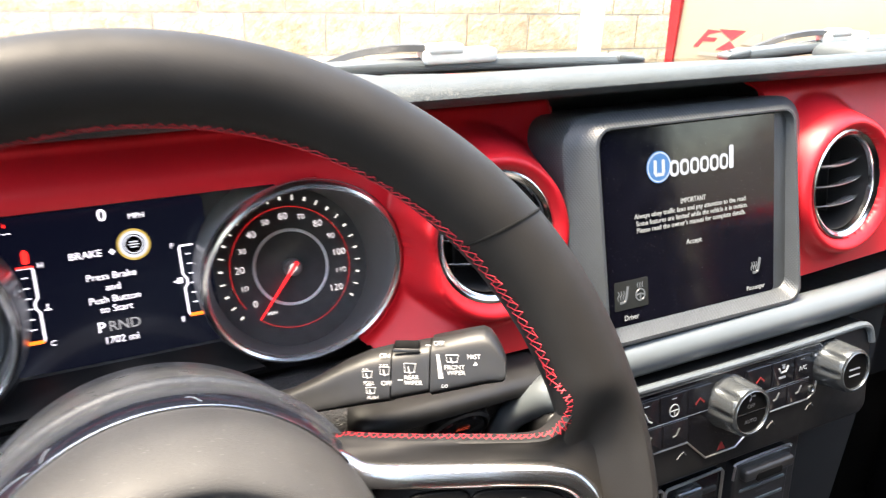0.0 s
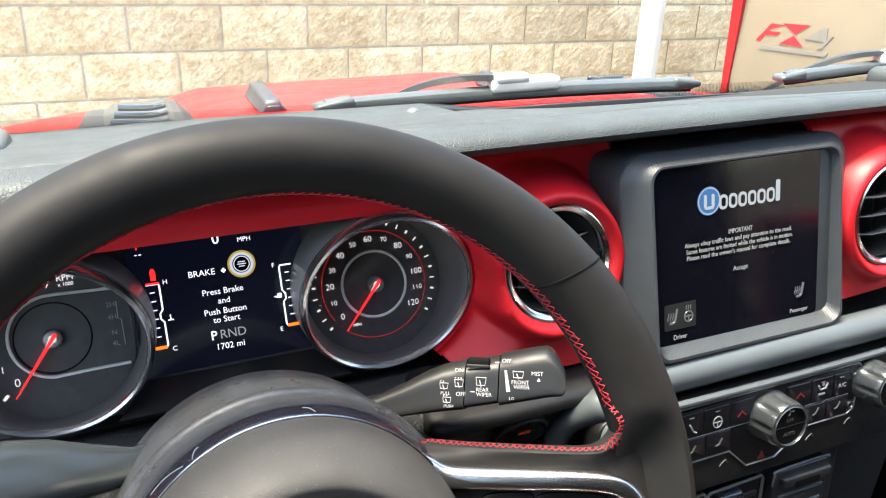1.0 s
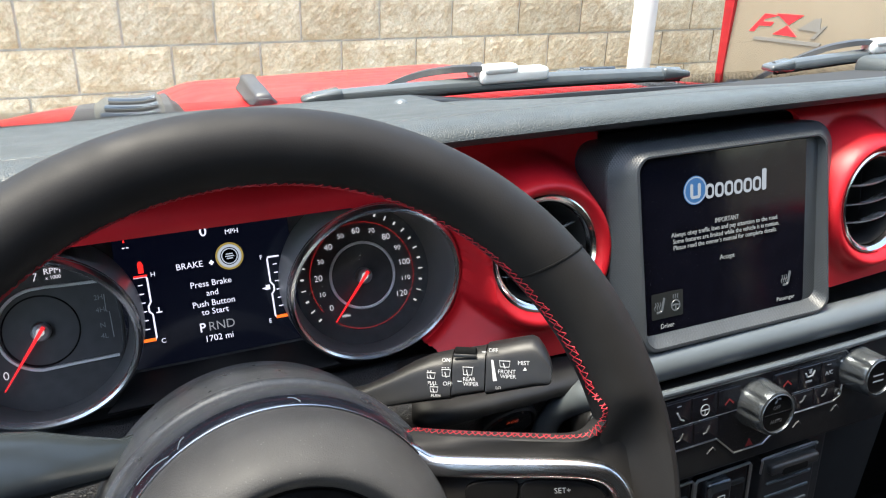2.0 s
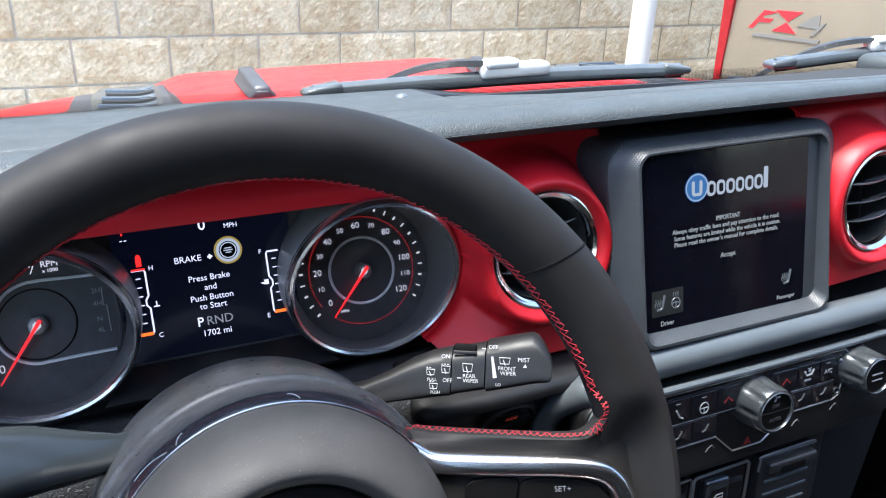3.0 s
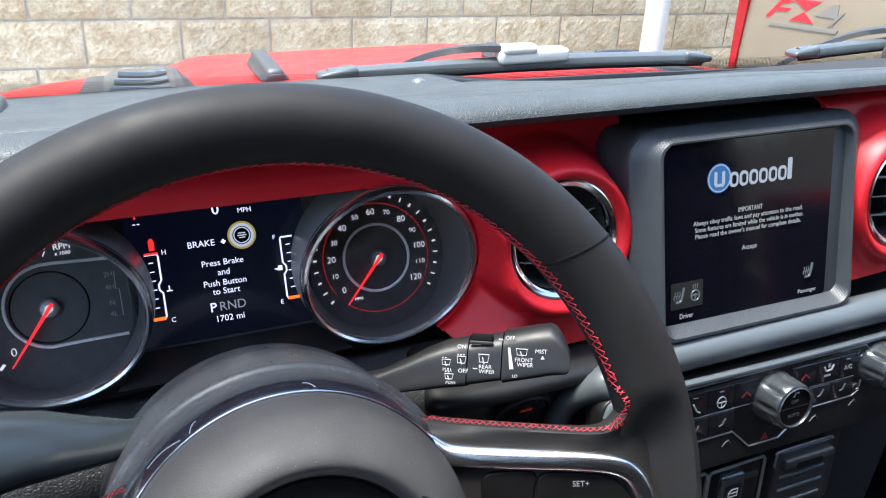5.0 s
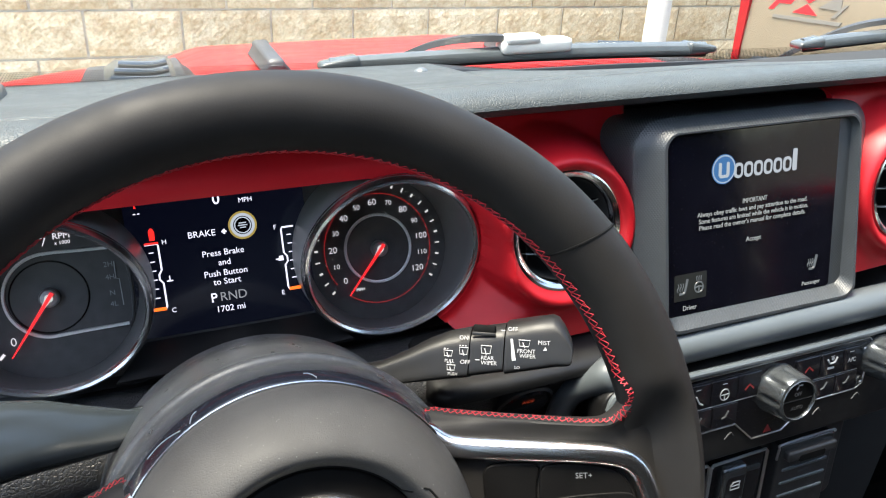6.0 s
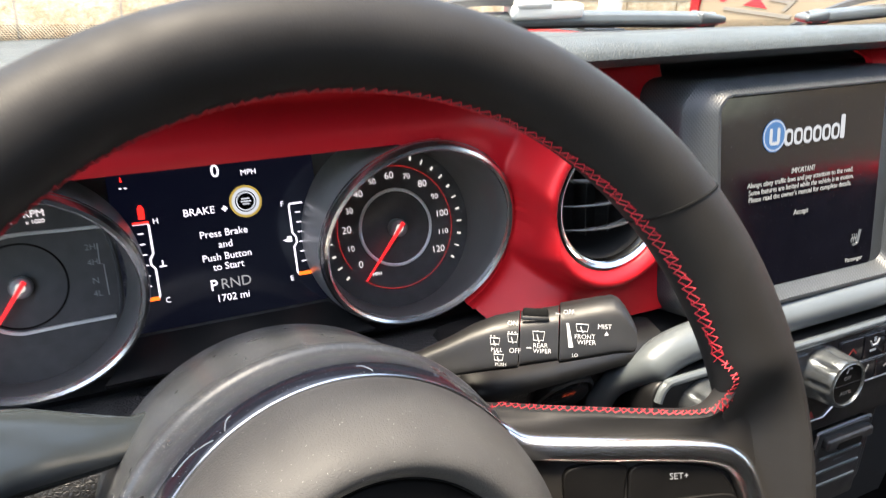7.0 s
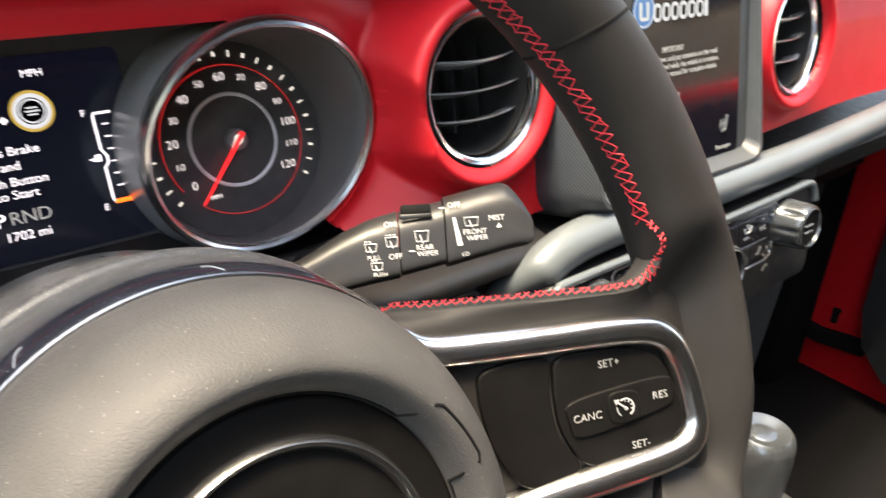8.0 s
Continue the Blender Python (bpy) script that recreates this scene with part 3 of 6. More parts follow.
def sheet(fn, x0, x1, y0, y1, nx, ny, thick=0.0):
    bm = bmesh.new()
    v = [[bm.verts.new((x0 + (x1 - x0) * i / nx, y0 + (y1 - y0) * j / ny, fn(x0 + (x1 - x0) * i / nx, y0 + (y1 - y0) * j / ny))) for i in range(nx + 1)] for j in range(ny + 1)]
    for j in range(ny):
        for i in range(nx):
            bm.faces.new((v[j][i], v[j][i + 1], v[j + 1][i + 1], v[j + 1][i]))
    if thick:
        w = [[bm.verts.new(p.co - Vector((0, 0, thick))) for p in r] for r in v]
        for j in range(ny):
            for i in range(nx):
                bm.faces.new((w[j][i], w[j + 1][i], w[j + 1][i + 1], w[j][i + 1]))
        for j in range(ny):
            for i in (0, nx):
                bm.faces.new((v[j][i], v[j + 1][i], w[j + 1][i], w[j][i]))
        for i in range(nx):
            for j in (0, ny):
                bm.faces.new((v[j][i], v[j][i + 1], w[j][i + 1], w[j][i]))
    return bm


part("panel", sheet(hood_z, -0.80, 0.80, 0.0, 1.2, 96, 60, 0.02), RED_PAINT, hood)


def louvre(xs, lift):
    """A black plastic plate on the bonnet with a raised scoop of slats; xs: +1 or -1, the side of the car."""
    x0, x1, y0, y1 = min(xs * 0.335, xs * 0.505), max(xs * 0.335, xs * 0.505), 0.34, 0.66
    def rise(x, y):
        """Height of the plate over the bonnet; it climbs away from the windscreen."""
        return 0.003 + (0.004 + 1.5 * lift * (0.3 + 0.7 * step(y0, y1, y))) * step(0, 0.02, min(x - x0, x1 - x, y - y0, y1 - y))
    plate = sheet(lambda x, y: hood_z(x, y) + rise(x, y), x0, x1, y0, y1, 30, 24)
    vent = part("vent_plate", plate, DUCT_GREY, hood, "grey-black plastic bonnet vent plate")
    a, b = x0 + 0.040, x1 - 0.024

    def bump(x, y):
        """The scoop: rises from the plate's near side to a rounded crest."""
        w = step(0, 0.022, x - a) * step(0, 0.012, b - x)
        return hood_z(x, y) + rise(x, y) - 0.001 + (0.018 - 0.5 * lift) * w * step(y0 + 0.05, y1 - 0.07, y) * step(y1 - 0.005, y1 - 0.05, y)
    part("scoop", sheet(bump, a, b, y0 + 0.03, y1 - 0.01, 40, 40), RUBBER, vent, "raised louvred scoop")
    for k in range(3):
        y = y0 + 0.085 + 0.045 * k
        xa, xb = a + 0.016 + 0.006 * k, b - 0.012
        # no opening is cut: a near-black tube paints the slot's shade
        part("slot", tube([(xa + (xb - xa) * i / 12, y + 0.02 * (1 - i / 12) ** 2, bump(xa + (xb - xa) * i / 12, y) + 0.0015) for i in range(13)], 0.0042, 8), CAVITY_SHADE, vent)
        part("slat", tube([(xa + (xb - xa) * i / 12, y + 0.016 + 0.02 * (1 - i / 12) ** 2, bump(xa + (xb - xa) * i / 12, y + 0.016) + 0.003) for i in range(13)], 0.0045, 8), KNOB_GREY, vent)


louvre(-1, 0.014)
louvre(1, 0.0)
for bx, by, wide, long in ((-0.237, 0.42, 0.036, 0.14), (0.135, 0.43, 0.03, 0.06)):
    b = box((0, 0, 0), (wide, long, 0.024), 0.009, 3)
    for p in b.verts:
        if p.co.z > 0:
            p.co.z += 0.004 * step(-0.06, 0.03, p.co.y)
            p.co.x *= 0.74
        else:
            p.co.x *= 1.12
    stop = part("bump_stop", b, DUCT_GREY, hood, "grey plastic bonnet stop")
    stop.location = (bx, by, hood_z(bx, by) + 0.012)
    if long > 0.1:
        part("latch", box((0, -0.069, -0.001), (0.018, 0.006, 0.012), 0.002), RUBBER, stop)

tagged(part("cowl", sheet(lambda x, y: 1.138 + 0.02 * step(0.0, 0.12, 0.72 - y), LEFT, RIGHT, 0.62, 0.73, 30, 6, 0.012), RED_PAINT), "red cowl panel under the wipers", "cowl", kind="structure")


def wiper(x0, x1, lift0, lift1):
    """A windscreen wiper lying along the pane's foot, from x0 (free end) to x1 (tip)."""
    w = thing("windscreen_wiper", Matrix.Identity(4), "dark grey windscreen wiper resting on the glass", "wiper", "windscreen wipers")
    L = x1 - x0

    def on(s, up, out):
        return Vector((x0 + L * s, BASE_Y + 0.014 + LEAN_BACK * (lift0 + (lift1 - lift0) * s + up) + out, BASE_Z + lift0 + (lift1 - lift0) * s + up))
    blade_path = [on(s / 20, 0.004 * math.sin(math.pi * s / 20), 0.006) for s in range(21)]
    part("blade_cover", sweep(blade_path, [(-0.008, -0.006), (0.008, -0.006), (0.0085, -0.003), (0.006, 0.0025), (0.001, 0.0055), (-0.002, 0.0055), (-0.006, 0.002), (-0.0085, -0.003)]), RUBBER, w)
    part("rubber_strip", sweep([p + Vector((0, -0.003, -0.007)) for p in blade_path], [(-0.0015, -0.002), (0.0015, -0.002), (0.002, 0.003), (-0.002, 0.003)]), GROOVE, w)
    for s in (0.0, 1.0):
        cap = box((0, 0, 0), (0.036, 0.020, 0.0135), 0.004, 3)
        for p in cap.verts:                                  # the outer end slants to a nose
            q = max(0.0, (p.co.x if s else -p.co.x) / 0.018)
            p.co.z = p.co.z * (1 - 0.55 * q) - 0.002 * q
        bmesh.ops.translate(cap, vec=on(0.02 + 0.96 * s, 0.0005, 0.006), verts=cap.verts)
        part("end_cap", cap, RUBBER, w)
    clip = part("clip", box(on(0.49, 0.010, 0.008), (0.074, 0.020, 0.013), 0.004, 3), WHITE_PLASTIC, w, "pale grey plastic connector cover")
    part("clip_cap", box(on(0.45, 0.017, 0.008), (0.036, 0.017, 0.009), 0.004, 3), WHITE_PLASTIC, clip)
    arm = [on(0.45, 0.016, 0.012), on(0.34, 0.017, 0.018), on(0.24, 0.008, 0.03), on(0.14, -0.020, 0.05), on(0.08, -0.046, 0.06)]
    part("arm", sweep(smooth_path(arm, 6), [(-0.007, -0.0025), (0.007, -0.0025), (0.005, 0.003), (-0.005, 0.003)]), PLASTIC, w)
    part("pivot", revolve([(0.018, -0.03), (0.018, 0.008), (0.012, 0.014), (0.0, 0.015)], 24), PLASTIC, w).location = on(0.08, -0.048, 0.065)
    return w


wiper(0.118, 0.522, 0.0070, 0.0005)
wiper(0.660, 1.02, -0.003, 0.003)
# ---- dashboard ----
DASH_L, DASH_R = LEFT + 0.04, RIGHT - 0.04
dash = thing("dashboard", Matrix.Identity(4), "black padded car dashboard with red metallic trim panels", "dashboard")
def table(x, rows):
    """Straight-line reading of rows (x, value)."""
    for (x0, v0), (x1, v1) in zip(rows, rows[1:]):
        if x <= x1:
            return v0 + (v1 - v0) * max(0.0, (x - x0) / (x1 - x0))
    return rows[-1][1]


def pad_ring(x):
    """The pad's section at x: soft front roll, sewn seam, flat top, defroster trough, far lip."""
    drop = 0.006 * step(0.30, 0.62, x)
    front = [(0.458, 1.2380), (0.442, 1.2392), (0.4335, 1.2423), (0.4305, 1.2467), (0.4325, 1.2506), (0.4390, 1.2536), (0.4500, 1.2548), (0.4640, 1.2540), (0.4725, 1.2522), (0.4745, 1.2506), (0.4765, 1.2519), (0.4900, 1.2500)]
    front = [(y, z - drop * step(0.436, 0.47, y)) for y, z in front]
    near = table(x, [(0.20, 1.2390), (0.225, 1.2385), (0.345, 1.2352), (0.47, 1.2326), (0.577, 1.2280), (0.66, 1.2240)])
    far = table(x, [(0.20, 1.2345), (0.24, 1.2285), (0.37, 1.2268), (0.505, 1.2228), (0.62, 1.2195), (0.76, 1.2150)])
    front.append((0.53, front[-1][1] + (near - front[-1][1]) * 0.6))
    deep = 0.024 * step(0.205, 0.235, x) * step(0.655, 0.625, x)
    wide = 0.012 * step(0.2, 0.30, x) * step(0.66, 0.55, x)
    last = table(x, [(0.0, 1.2325), (0.2, 1.2300), (0.30, 1.2170), (0.8, 1.2070)])
    low = min(near, far) - deep - 0.001
    if x <= 0.2:
        return front + [(0.564, near), (0.570, near - 0.0003), (0.608, far), (0.6465, last), (0.6465, 1.193), (0.50, 1.226)], None
    pad = front + [(0.564 - wide, near + 0.0012), (0.5675 - wide, near - 0.0005), (0.570 - wide, near - 0.15 * deep - 0.0006), (0.572 - wide, low), (0.572 - wide, 1.193), (0.50, 1.226)]
    duct = [(0.5725 - wide, low - 0.0005), (0.6035, low - 0.0005), (0.6055, far - 0.12 * deep - 0.0004), (0.608, far), (0.613, far - 0.0003), (0.6465, last), (0.6465, 1.190), (0.5725 - wide, 1.190)]
    return pad, duct


pad_xs = [0.2005] + [0.2 + 0.007 * k for k in range(1, 16)] + [0.32 + 0.03 * k for k in range(9)] + [0.58 + 0.01 * k for k in range(9)] + [0.72, 0.85, DASH_R]
part("top_pad", loft([[(x, y, z) for y, z in pad_ring(x)[0]] for x in [DASH_L, -0.2, 0.0, 0.1, 0.15, 0.18, 0.2] + pad_xs]), PAD, dash, "black grained vinyl dash top", 0.9)
part("defroster_duct", loft([[(x, y, z) for y, z in pad_ring(x)[1]] for x in pad_xs]), DUCT, dash, "black plastic defroster duct under the windscreen", 0.9)
for x0, w in ((0.262, 0.055), (0.535, 0.062)):
    zf = 1.2265 - 0.026 * (x0 - 0.262)
    part("defrost_fin", loft([[(x0 + w * t, 0.5985 - 0.020 * math.sin(math.pi * t) ** 0.7, zf - 0.020), (x0 + w * t, 0.5985 - 0.020 * math.sin(math.pi * t) ** 0.7, zf - 0.0012 - 0.007 * t), (x0 + w * t, 0.6035, zf - 0.001 - 0.006 * t), (x0 + w * t, 0.6035, zf - 0.020)] for t in [k / 12 for k in range(13)]]), PLASTIC_ROLL, dash, "grey curved guide in the defroster trough", 1.2)
# near-black sheet paints the shade at the trough's bottom
part("defrost_slot_liner", box((0.42, 0.589, 1.2015), (0.40, 0.028, 0.002)), CAVITY_SHADE, dash)
part("light_sensor", revolve([(0.0065, 0.0), (0.0064, 0.003), (0.0050, 0.0058), (0.0025, 0.0072), (0.0, 0.0076)], 24), PLASTIC_ROLL, dash, "small domed light sensor").location = (0.172, 0.590, 1.2320)
part("corner_speaker", box((-0.163, 0.600, 1.233), (0.08, 0.05, 0.022), 0.008, 3), PLASTIC_ROLL, dash)
part("passenger_riser", box((0.85, 0.590, 1.220), (0.26, 0.07, 0.034), 0.012, 3), PAD, dash)

# dials sit on a leaning panel
GA = math.atan(0.35)
GAUGE = axes((0, 0.512, 1.115), (1, 0, 0), (0, math.sin(GA), math.cos(GA)), (0, -math.cos(GA), math.sin(GA)))
DIAL_X, DIAL_V = 0.1108, 0.0100                       # the dial's middle on the panel
RING_R = 0.0612
ring_c = [Vector((s * 0.1100, 0.4670, 1.1374)) for s in (-1, 1)]      # the rings stand upright
VENTS = [((0.2225, 0.4360, 1.1560), 0.0), ((0.5290, 0.4190, 1.1575), 4.0)]
VENT_R = 0.0428


def trim_sheet(x0, x1, z0, z1, keep, depth, cell=0.0016, snap=None):
    """A trim panel: y = depth(x, z) wherever keep(x, z), with a back 5 mm behind."""
    nx, nz = int((x1 - x0) / cell), int((z1 - z0) / cell)
    xs = [x0 + (x1 - x0) * i / nx for i in range(nx + 1)]
    zs = [z0 + (z1 - z0) * j / nz for j in range(nz + 1)]
    idx, verts, faces = {}, [], []
    for j, z in enumerate(zs):
        for i, x in enumerate(xs):
            if keep(x, z):
                idx[i, j] = len(verts)
                xs_, zs_ = snap(x, z) if snap else (x, z)
                verts.append((xs_, depth(xs_, zs_), zs_))
    for j in range(nz):
        for i in range(nx):
            q = [(i, j), (i + 1, j), (i + 1, j + 1), (i, j + 1)]
            if all(p in idx for p in q):
                faces.append([idx[p] for p in q])
    me = bpy.data.meshes.new("temp")
    me.from_pydata(verts, [], faces)
    bm = bmesh.new()
    bm.from_mesh(me)
    bpy.data.meshes.remove(me)
    edge = [e for e in bm.edges if e.is_boundary]
    out = bmesh.ops.extrude_edge_only(bm, edges=edge)["geom"]
    for g in out:
        if isinstance(g, bmesh.types.BMVert):
            g.co.y += 0.006
    return bm


def ring_gap(x, z):
    """Distance from the rim of the nearer dial, seen square on."""
    c = ring_c[1] if x > 0 else ring_c[0]
    return math.hypot(x - c.x, z - c.z) - (RING_R + 0.0006)


def vent_gap(x, z, c):
    return math.hypot(x - c[0], z - c[2]) - VENT_R


def bezel(y, v, c, z):
    """The proud round moulding about a vent, over a panel at y."""
    crest = c[1] + 0.16 * (z - c[2]) - 0.008 * math.sin(math.pi * min(1, max(0, v + 0.002) / 0.016)) - 0.001
    return crest + (y - crest) * step(0.008, 0.022, v)


def brow(z):
    """Depth of the red brow over the dials."""
    t = min(1, max(0, (z - 1.197) / 0.026))
    return 0.469 - 0.003 * math.sin(math.pi * t) + 0.017 * t * t


def driver_depth(x, z):
    c = VENTS[0][0]
    flat = 0.447 + (0.62 if z > 1.156 else 0.2) * (z - 1.156)
    d = ring_gap(x, z)
    rim_y = ring_c[1].y + 0.002
    y = rim_y + (flat - rim_y) * step(0.0, 0.040, d) if abs(x) > 0.118 else brow(z)
    if z > 1.190 and abs(x) < 0.165:
        w = step(0.118, 0.165, abs(x))
        y = brow(z) * (1 - w) + y * w
    v = vent_gap(x, z, c)
    y = bezel(y, v, c, z)
    if x > 0.118:
        y = rim_y - 0.002 + (y - rim_y + 0.002) * step(-0.002, 0.008, d)
    y += 0.016 * step(1.2265, 1.2320, z)
    return y + 0.030 * step(0.292, 0.314, x)


def to_ring(x, z):
    """Draws the points next to a dial onto its rim."""
    g = ring_gap(x, z)
    if abs(g) > 0.0013:
        return x, z
    c = ring_c[1] if x > 0 else ring_c[0]
    k = 1 - g / math.hypot(x - c.x, z - c.z)
    return c.x + (x - c.x) * k, c.z + (z - c.z) * k


def driver_keep(x, z):
    if ring_gap(x, z) < -0.0012 or vent_gap(x, z, VENTS[0][0]) < -0.002:
        return False
    if x < 0.1 and z < 1.11:
        return False
    if abs(x) < 0.156 and z < 1.0835 - 0.75 * (abs(x) - 0.141):
        return False
    return z > 1.197 or abs(x) > 0.120


part("trim_panel", trim_sheet(-0.30, 0.314, 1.072, 1.2365, driver_keep, driver_depth, 0.0016, to_ring), RED_TRIM, dash, "red metallic trim round the dials and air vent", 1.2)


def pass_depth(x, z):
    c = VENTS[1][0]
    v = vent_gap(x, z, c)
    y = 0.429 + (0.5 if z > 1.1575 else 0.2) * (z - 1.1575) + 0.07 * (x - c[0]) - 0.05 * step(0.62, 1.1, x)
    return bezel(y, v, c, z) + 0.016 * step(1.2265, 1.2320, z)


def pass_keep(x, z):
    return vent_gap(x, z, VENTS[1][0]) > -0.002


part("trim_panel", trim_sheet(0.47, 1.12, 1.088, 1.2365, pass_keep, pass_depth, 0.0022), RED_TRIM, dash, "red metallic trim on the passenger side", 1.2)
# near-black filler paints the shade under the pad's lip
part("under_lip", prism([(0.50, 1.230), (0.51, 1.236), (0.62, 1.22), (0.62, 1.19), (0.53, 1.19), (0.53, 1.228)], DASH_L, DASH_R), CAVITY_SHADE, dash)

# middle roll: a rounded beam under the screen that turns down beside the steering column
roll_way = smooth_path([(1.14, 0.420, 1.0795), (0.80, 0.407, 1.0725), (0.55, 0.397, 1.068), (0.36, 0.397, 1.066), (0.270, 0.398, 1.0630), (0.236, 0.398, 1.047), (0.222, 0.404, 1.020), (0.220, 0.41, 0.97), (0.220, 0.42, 0.88)], 8)
roll_prof = [(0.0132 * math.cos(a), 0.0130 * math.sin(a)) for a in [2 * math.pi * k / 20 for k in range(20)]]
roll_bm = sweep(roll_way, roll_prof, up=(0, -0.6, 0.8))
for i, p in enumerate(roll_way):
    w = 1 - 0.28 * step(0.246, 0.220, p.x) if p.z < 1.05 else 1.0
    roll_bm.verts.ensure_lookup_table()
    for k in range(20):
        q = roll_bm.verts[20 * i + k]
        q.co = p + (q.co - p) * w + Vector((0, 0.050 * (1 - w), 0))
part("middle_roll", roll_bm, PLASTIC_ROLL, dash, "satin dark grey rounded dash beam", 1.0)
part("shelf", prism([(0.40, 1.052), (0.48, 1.062), (0.50, 1.03), (0.42, 1.02)], 0.27, 1.14), PLASTIC, dash)

# knee panel with a hollow for the start button
knee = [(0.47, 1.068), (0.43, 1.066), (0.420, 1.060), (0.416, 1.048), (0.417, 1.036), (0.430, 1.012), (0.436, 0.98), (0.43, 0.80), (0.45, 0.60), (0.52, 0.60), (0.52, 1.05)]
part("knee_panel", prism(knee, DASH_L, 0.245, n=6), KNEE, dash, "black grained knee panel", 0.9)
hood_sec = [(0.4035, 1.0545), (0.4030, 1.0585), (0.4050, 1.0620), (0.4110, 1.0650), (0.4300, 1.0680), (0.4700, 1.0720), (0.4700, 1.0500), (0.4250, 1.0520)]
hood_rings = []
for x, q in ((0.1125, 0.35), (0.1135, 0.62), (0.1165, 0.85), (0.1220, 0.97), (0.1300, 1.0), (0.2620, 1.0)):
    hood_rings.append([(x, 0.438 + (y - 0.438) * q, 1.060 + (z - 1.060) * q - 0.006 * (1 - q) - 0.02 * max(0.0, 0.17 - x)) for y, z in hood_sec])
part("recess_hood", loft(hood_rings), STALK_BLACK, dash, "satin black hood over the button recess", 0.9)
part("cluster_apron", prism([(0.520, 1.085), (0.492, 1.062), (0.466, 1.0600), (0.452, 1.052), (0.45, 1.040), (0.53, 1.040)], -0.30, 0.215, n=4), PLASTIC_GRAIN, dash)
part("glovebox_face", prism([(0.53, 1.04), (0.53, 1.02), (0.55, 0.90), (0.60, 0.84), (0.64, 0.84), (0.64, 1.04)], 0.60, 1.10), PLASTIC_GRAIN, dash)
part("inner_bulk", box((0.33, 0.60, 1.0), (1.37, 0.08, 0.36)), CAVITY_SHADE, dash)
part("centre_core", prism([(0.405, 1.05), (0.405, 0.97), (0.415, 0.80), (0.54, 0.80), (0.54, 1.05)], 0.25, 0.60), CAVITY_SHADE, dash)

start = thing("start_button", tilted((0.188, 0.4175, 1.033), -0.5), "black round engine start button with faint red light", "button")
part("cap", revolve([(0.019, -0.004), (0.019, 0.003), (0.0175, 0.0045), (0.0, 0.0050)], 40, cap0=True), PIANO, start)
part("collar", revolve([(0.019, -0.002), (0.0205, 0.004), (0.0225, 0.003), (0.023, -0.004)], 40), PLASTIC, start)
letters("marking", "ACC", 0.0046, (0.0, 0.008, 0.0052), glow("dim_red_lamp", (1.0, 0.1, 0.03), 0.03), start)

# ---- instrument cluster ----
cluster = thing("instrument_cluster", GAUGE, "instrument cluster with two round dials and lit display", "instrument cluster")
part("back_panel", slab(rrect(-0.19, 0.19, -0.050, 0.085, 0.02), -0.012, -0.0012), DIAL, cluster)
part("display", slab(rrect(-0.060, 0.060, -0.0285, 0.0660, 0.004), -0.001, 0.0), D_BACK, cluster, "dark glossy lit display")
part("display_sill", loft([[(-0.078, -0.047, 0.030), (0.078, -0.047, 0.030), (0.078, -0.050, 0.024), (-0.078, -0.050, 0.024)], [(-0.058, -0.030, 0.001), (0.058, -0.030, 0.001), (0.058, -0.038, -0.004), (-0.058, -0.038, -0.004)]]), STALK_BLACK, cluster)


def on_dial(r, deg, z=0.0008):
    return (r * math.cos(radians(deg)), r * math.sin(radians(deg)), z)


def dial(name, s, label):
    g = part(name, revolve([(0.0, 0.0), (0.0535, 0.0)], 72), DIAL, cluster, label)
    g.location = (s * DIAL_X, DIAL_V, 0.0)
    up = tilted(ring_c[1] if s > 0 else ring_c[0], -0.1)
    if s > 0:
        up = up @ Matrix.Translation((-0.0022, 0, 0)) @ Matrix.Diagonal((1.04, 1.015, 1, 1))
    m = (GAUGE @ Matrix.Translation(g.location)).inverted() @ up

    def cup(r0, z0, r1, z1, n=6):
        rings = []
        for k in range(n + 1):
            t = k / n
            ring = []
            for q in range(72):
                a = 2 * math.pi * q / 72
                p = Vector((r0 * math.cos(a), r0 * math.sin(a), z0))
                w = m @ Vector((r1 * math.cos(a), r1 * math.sin(a), z1))
                ring.append(p.lerp(w, t))
            rings.append(ring)
        return loft(rings, True, False, False)
    part("cup_wall", cup(0.0535, -0.0005, 0.0566, 0.0), CUP_DARK, g)
    part("cup_shell", cup(0.0640, 0.0, 0.0618, -0.002), CUP_GREY, g, "smoked silver cup shell")
    rim = part("chrome_ring", revolve([(0.0566, -0.001), (0.0572, 0.0018), (0.0586, 0.0030), (0.0602, 0.0022), (0.0614, -0.001), (0.0618, -0.004)], 96), CHROME, g, "polished chrome ring")
    rim.matrix_basis = m
    lens = part("lens", revolve([(0.0, -0.006), (0.0555, -0.006)], 64), LENS, g, "clear dial lens")
    lens.matrix_basis = m
    lens.visible_shadow = False
    return g


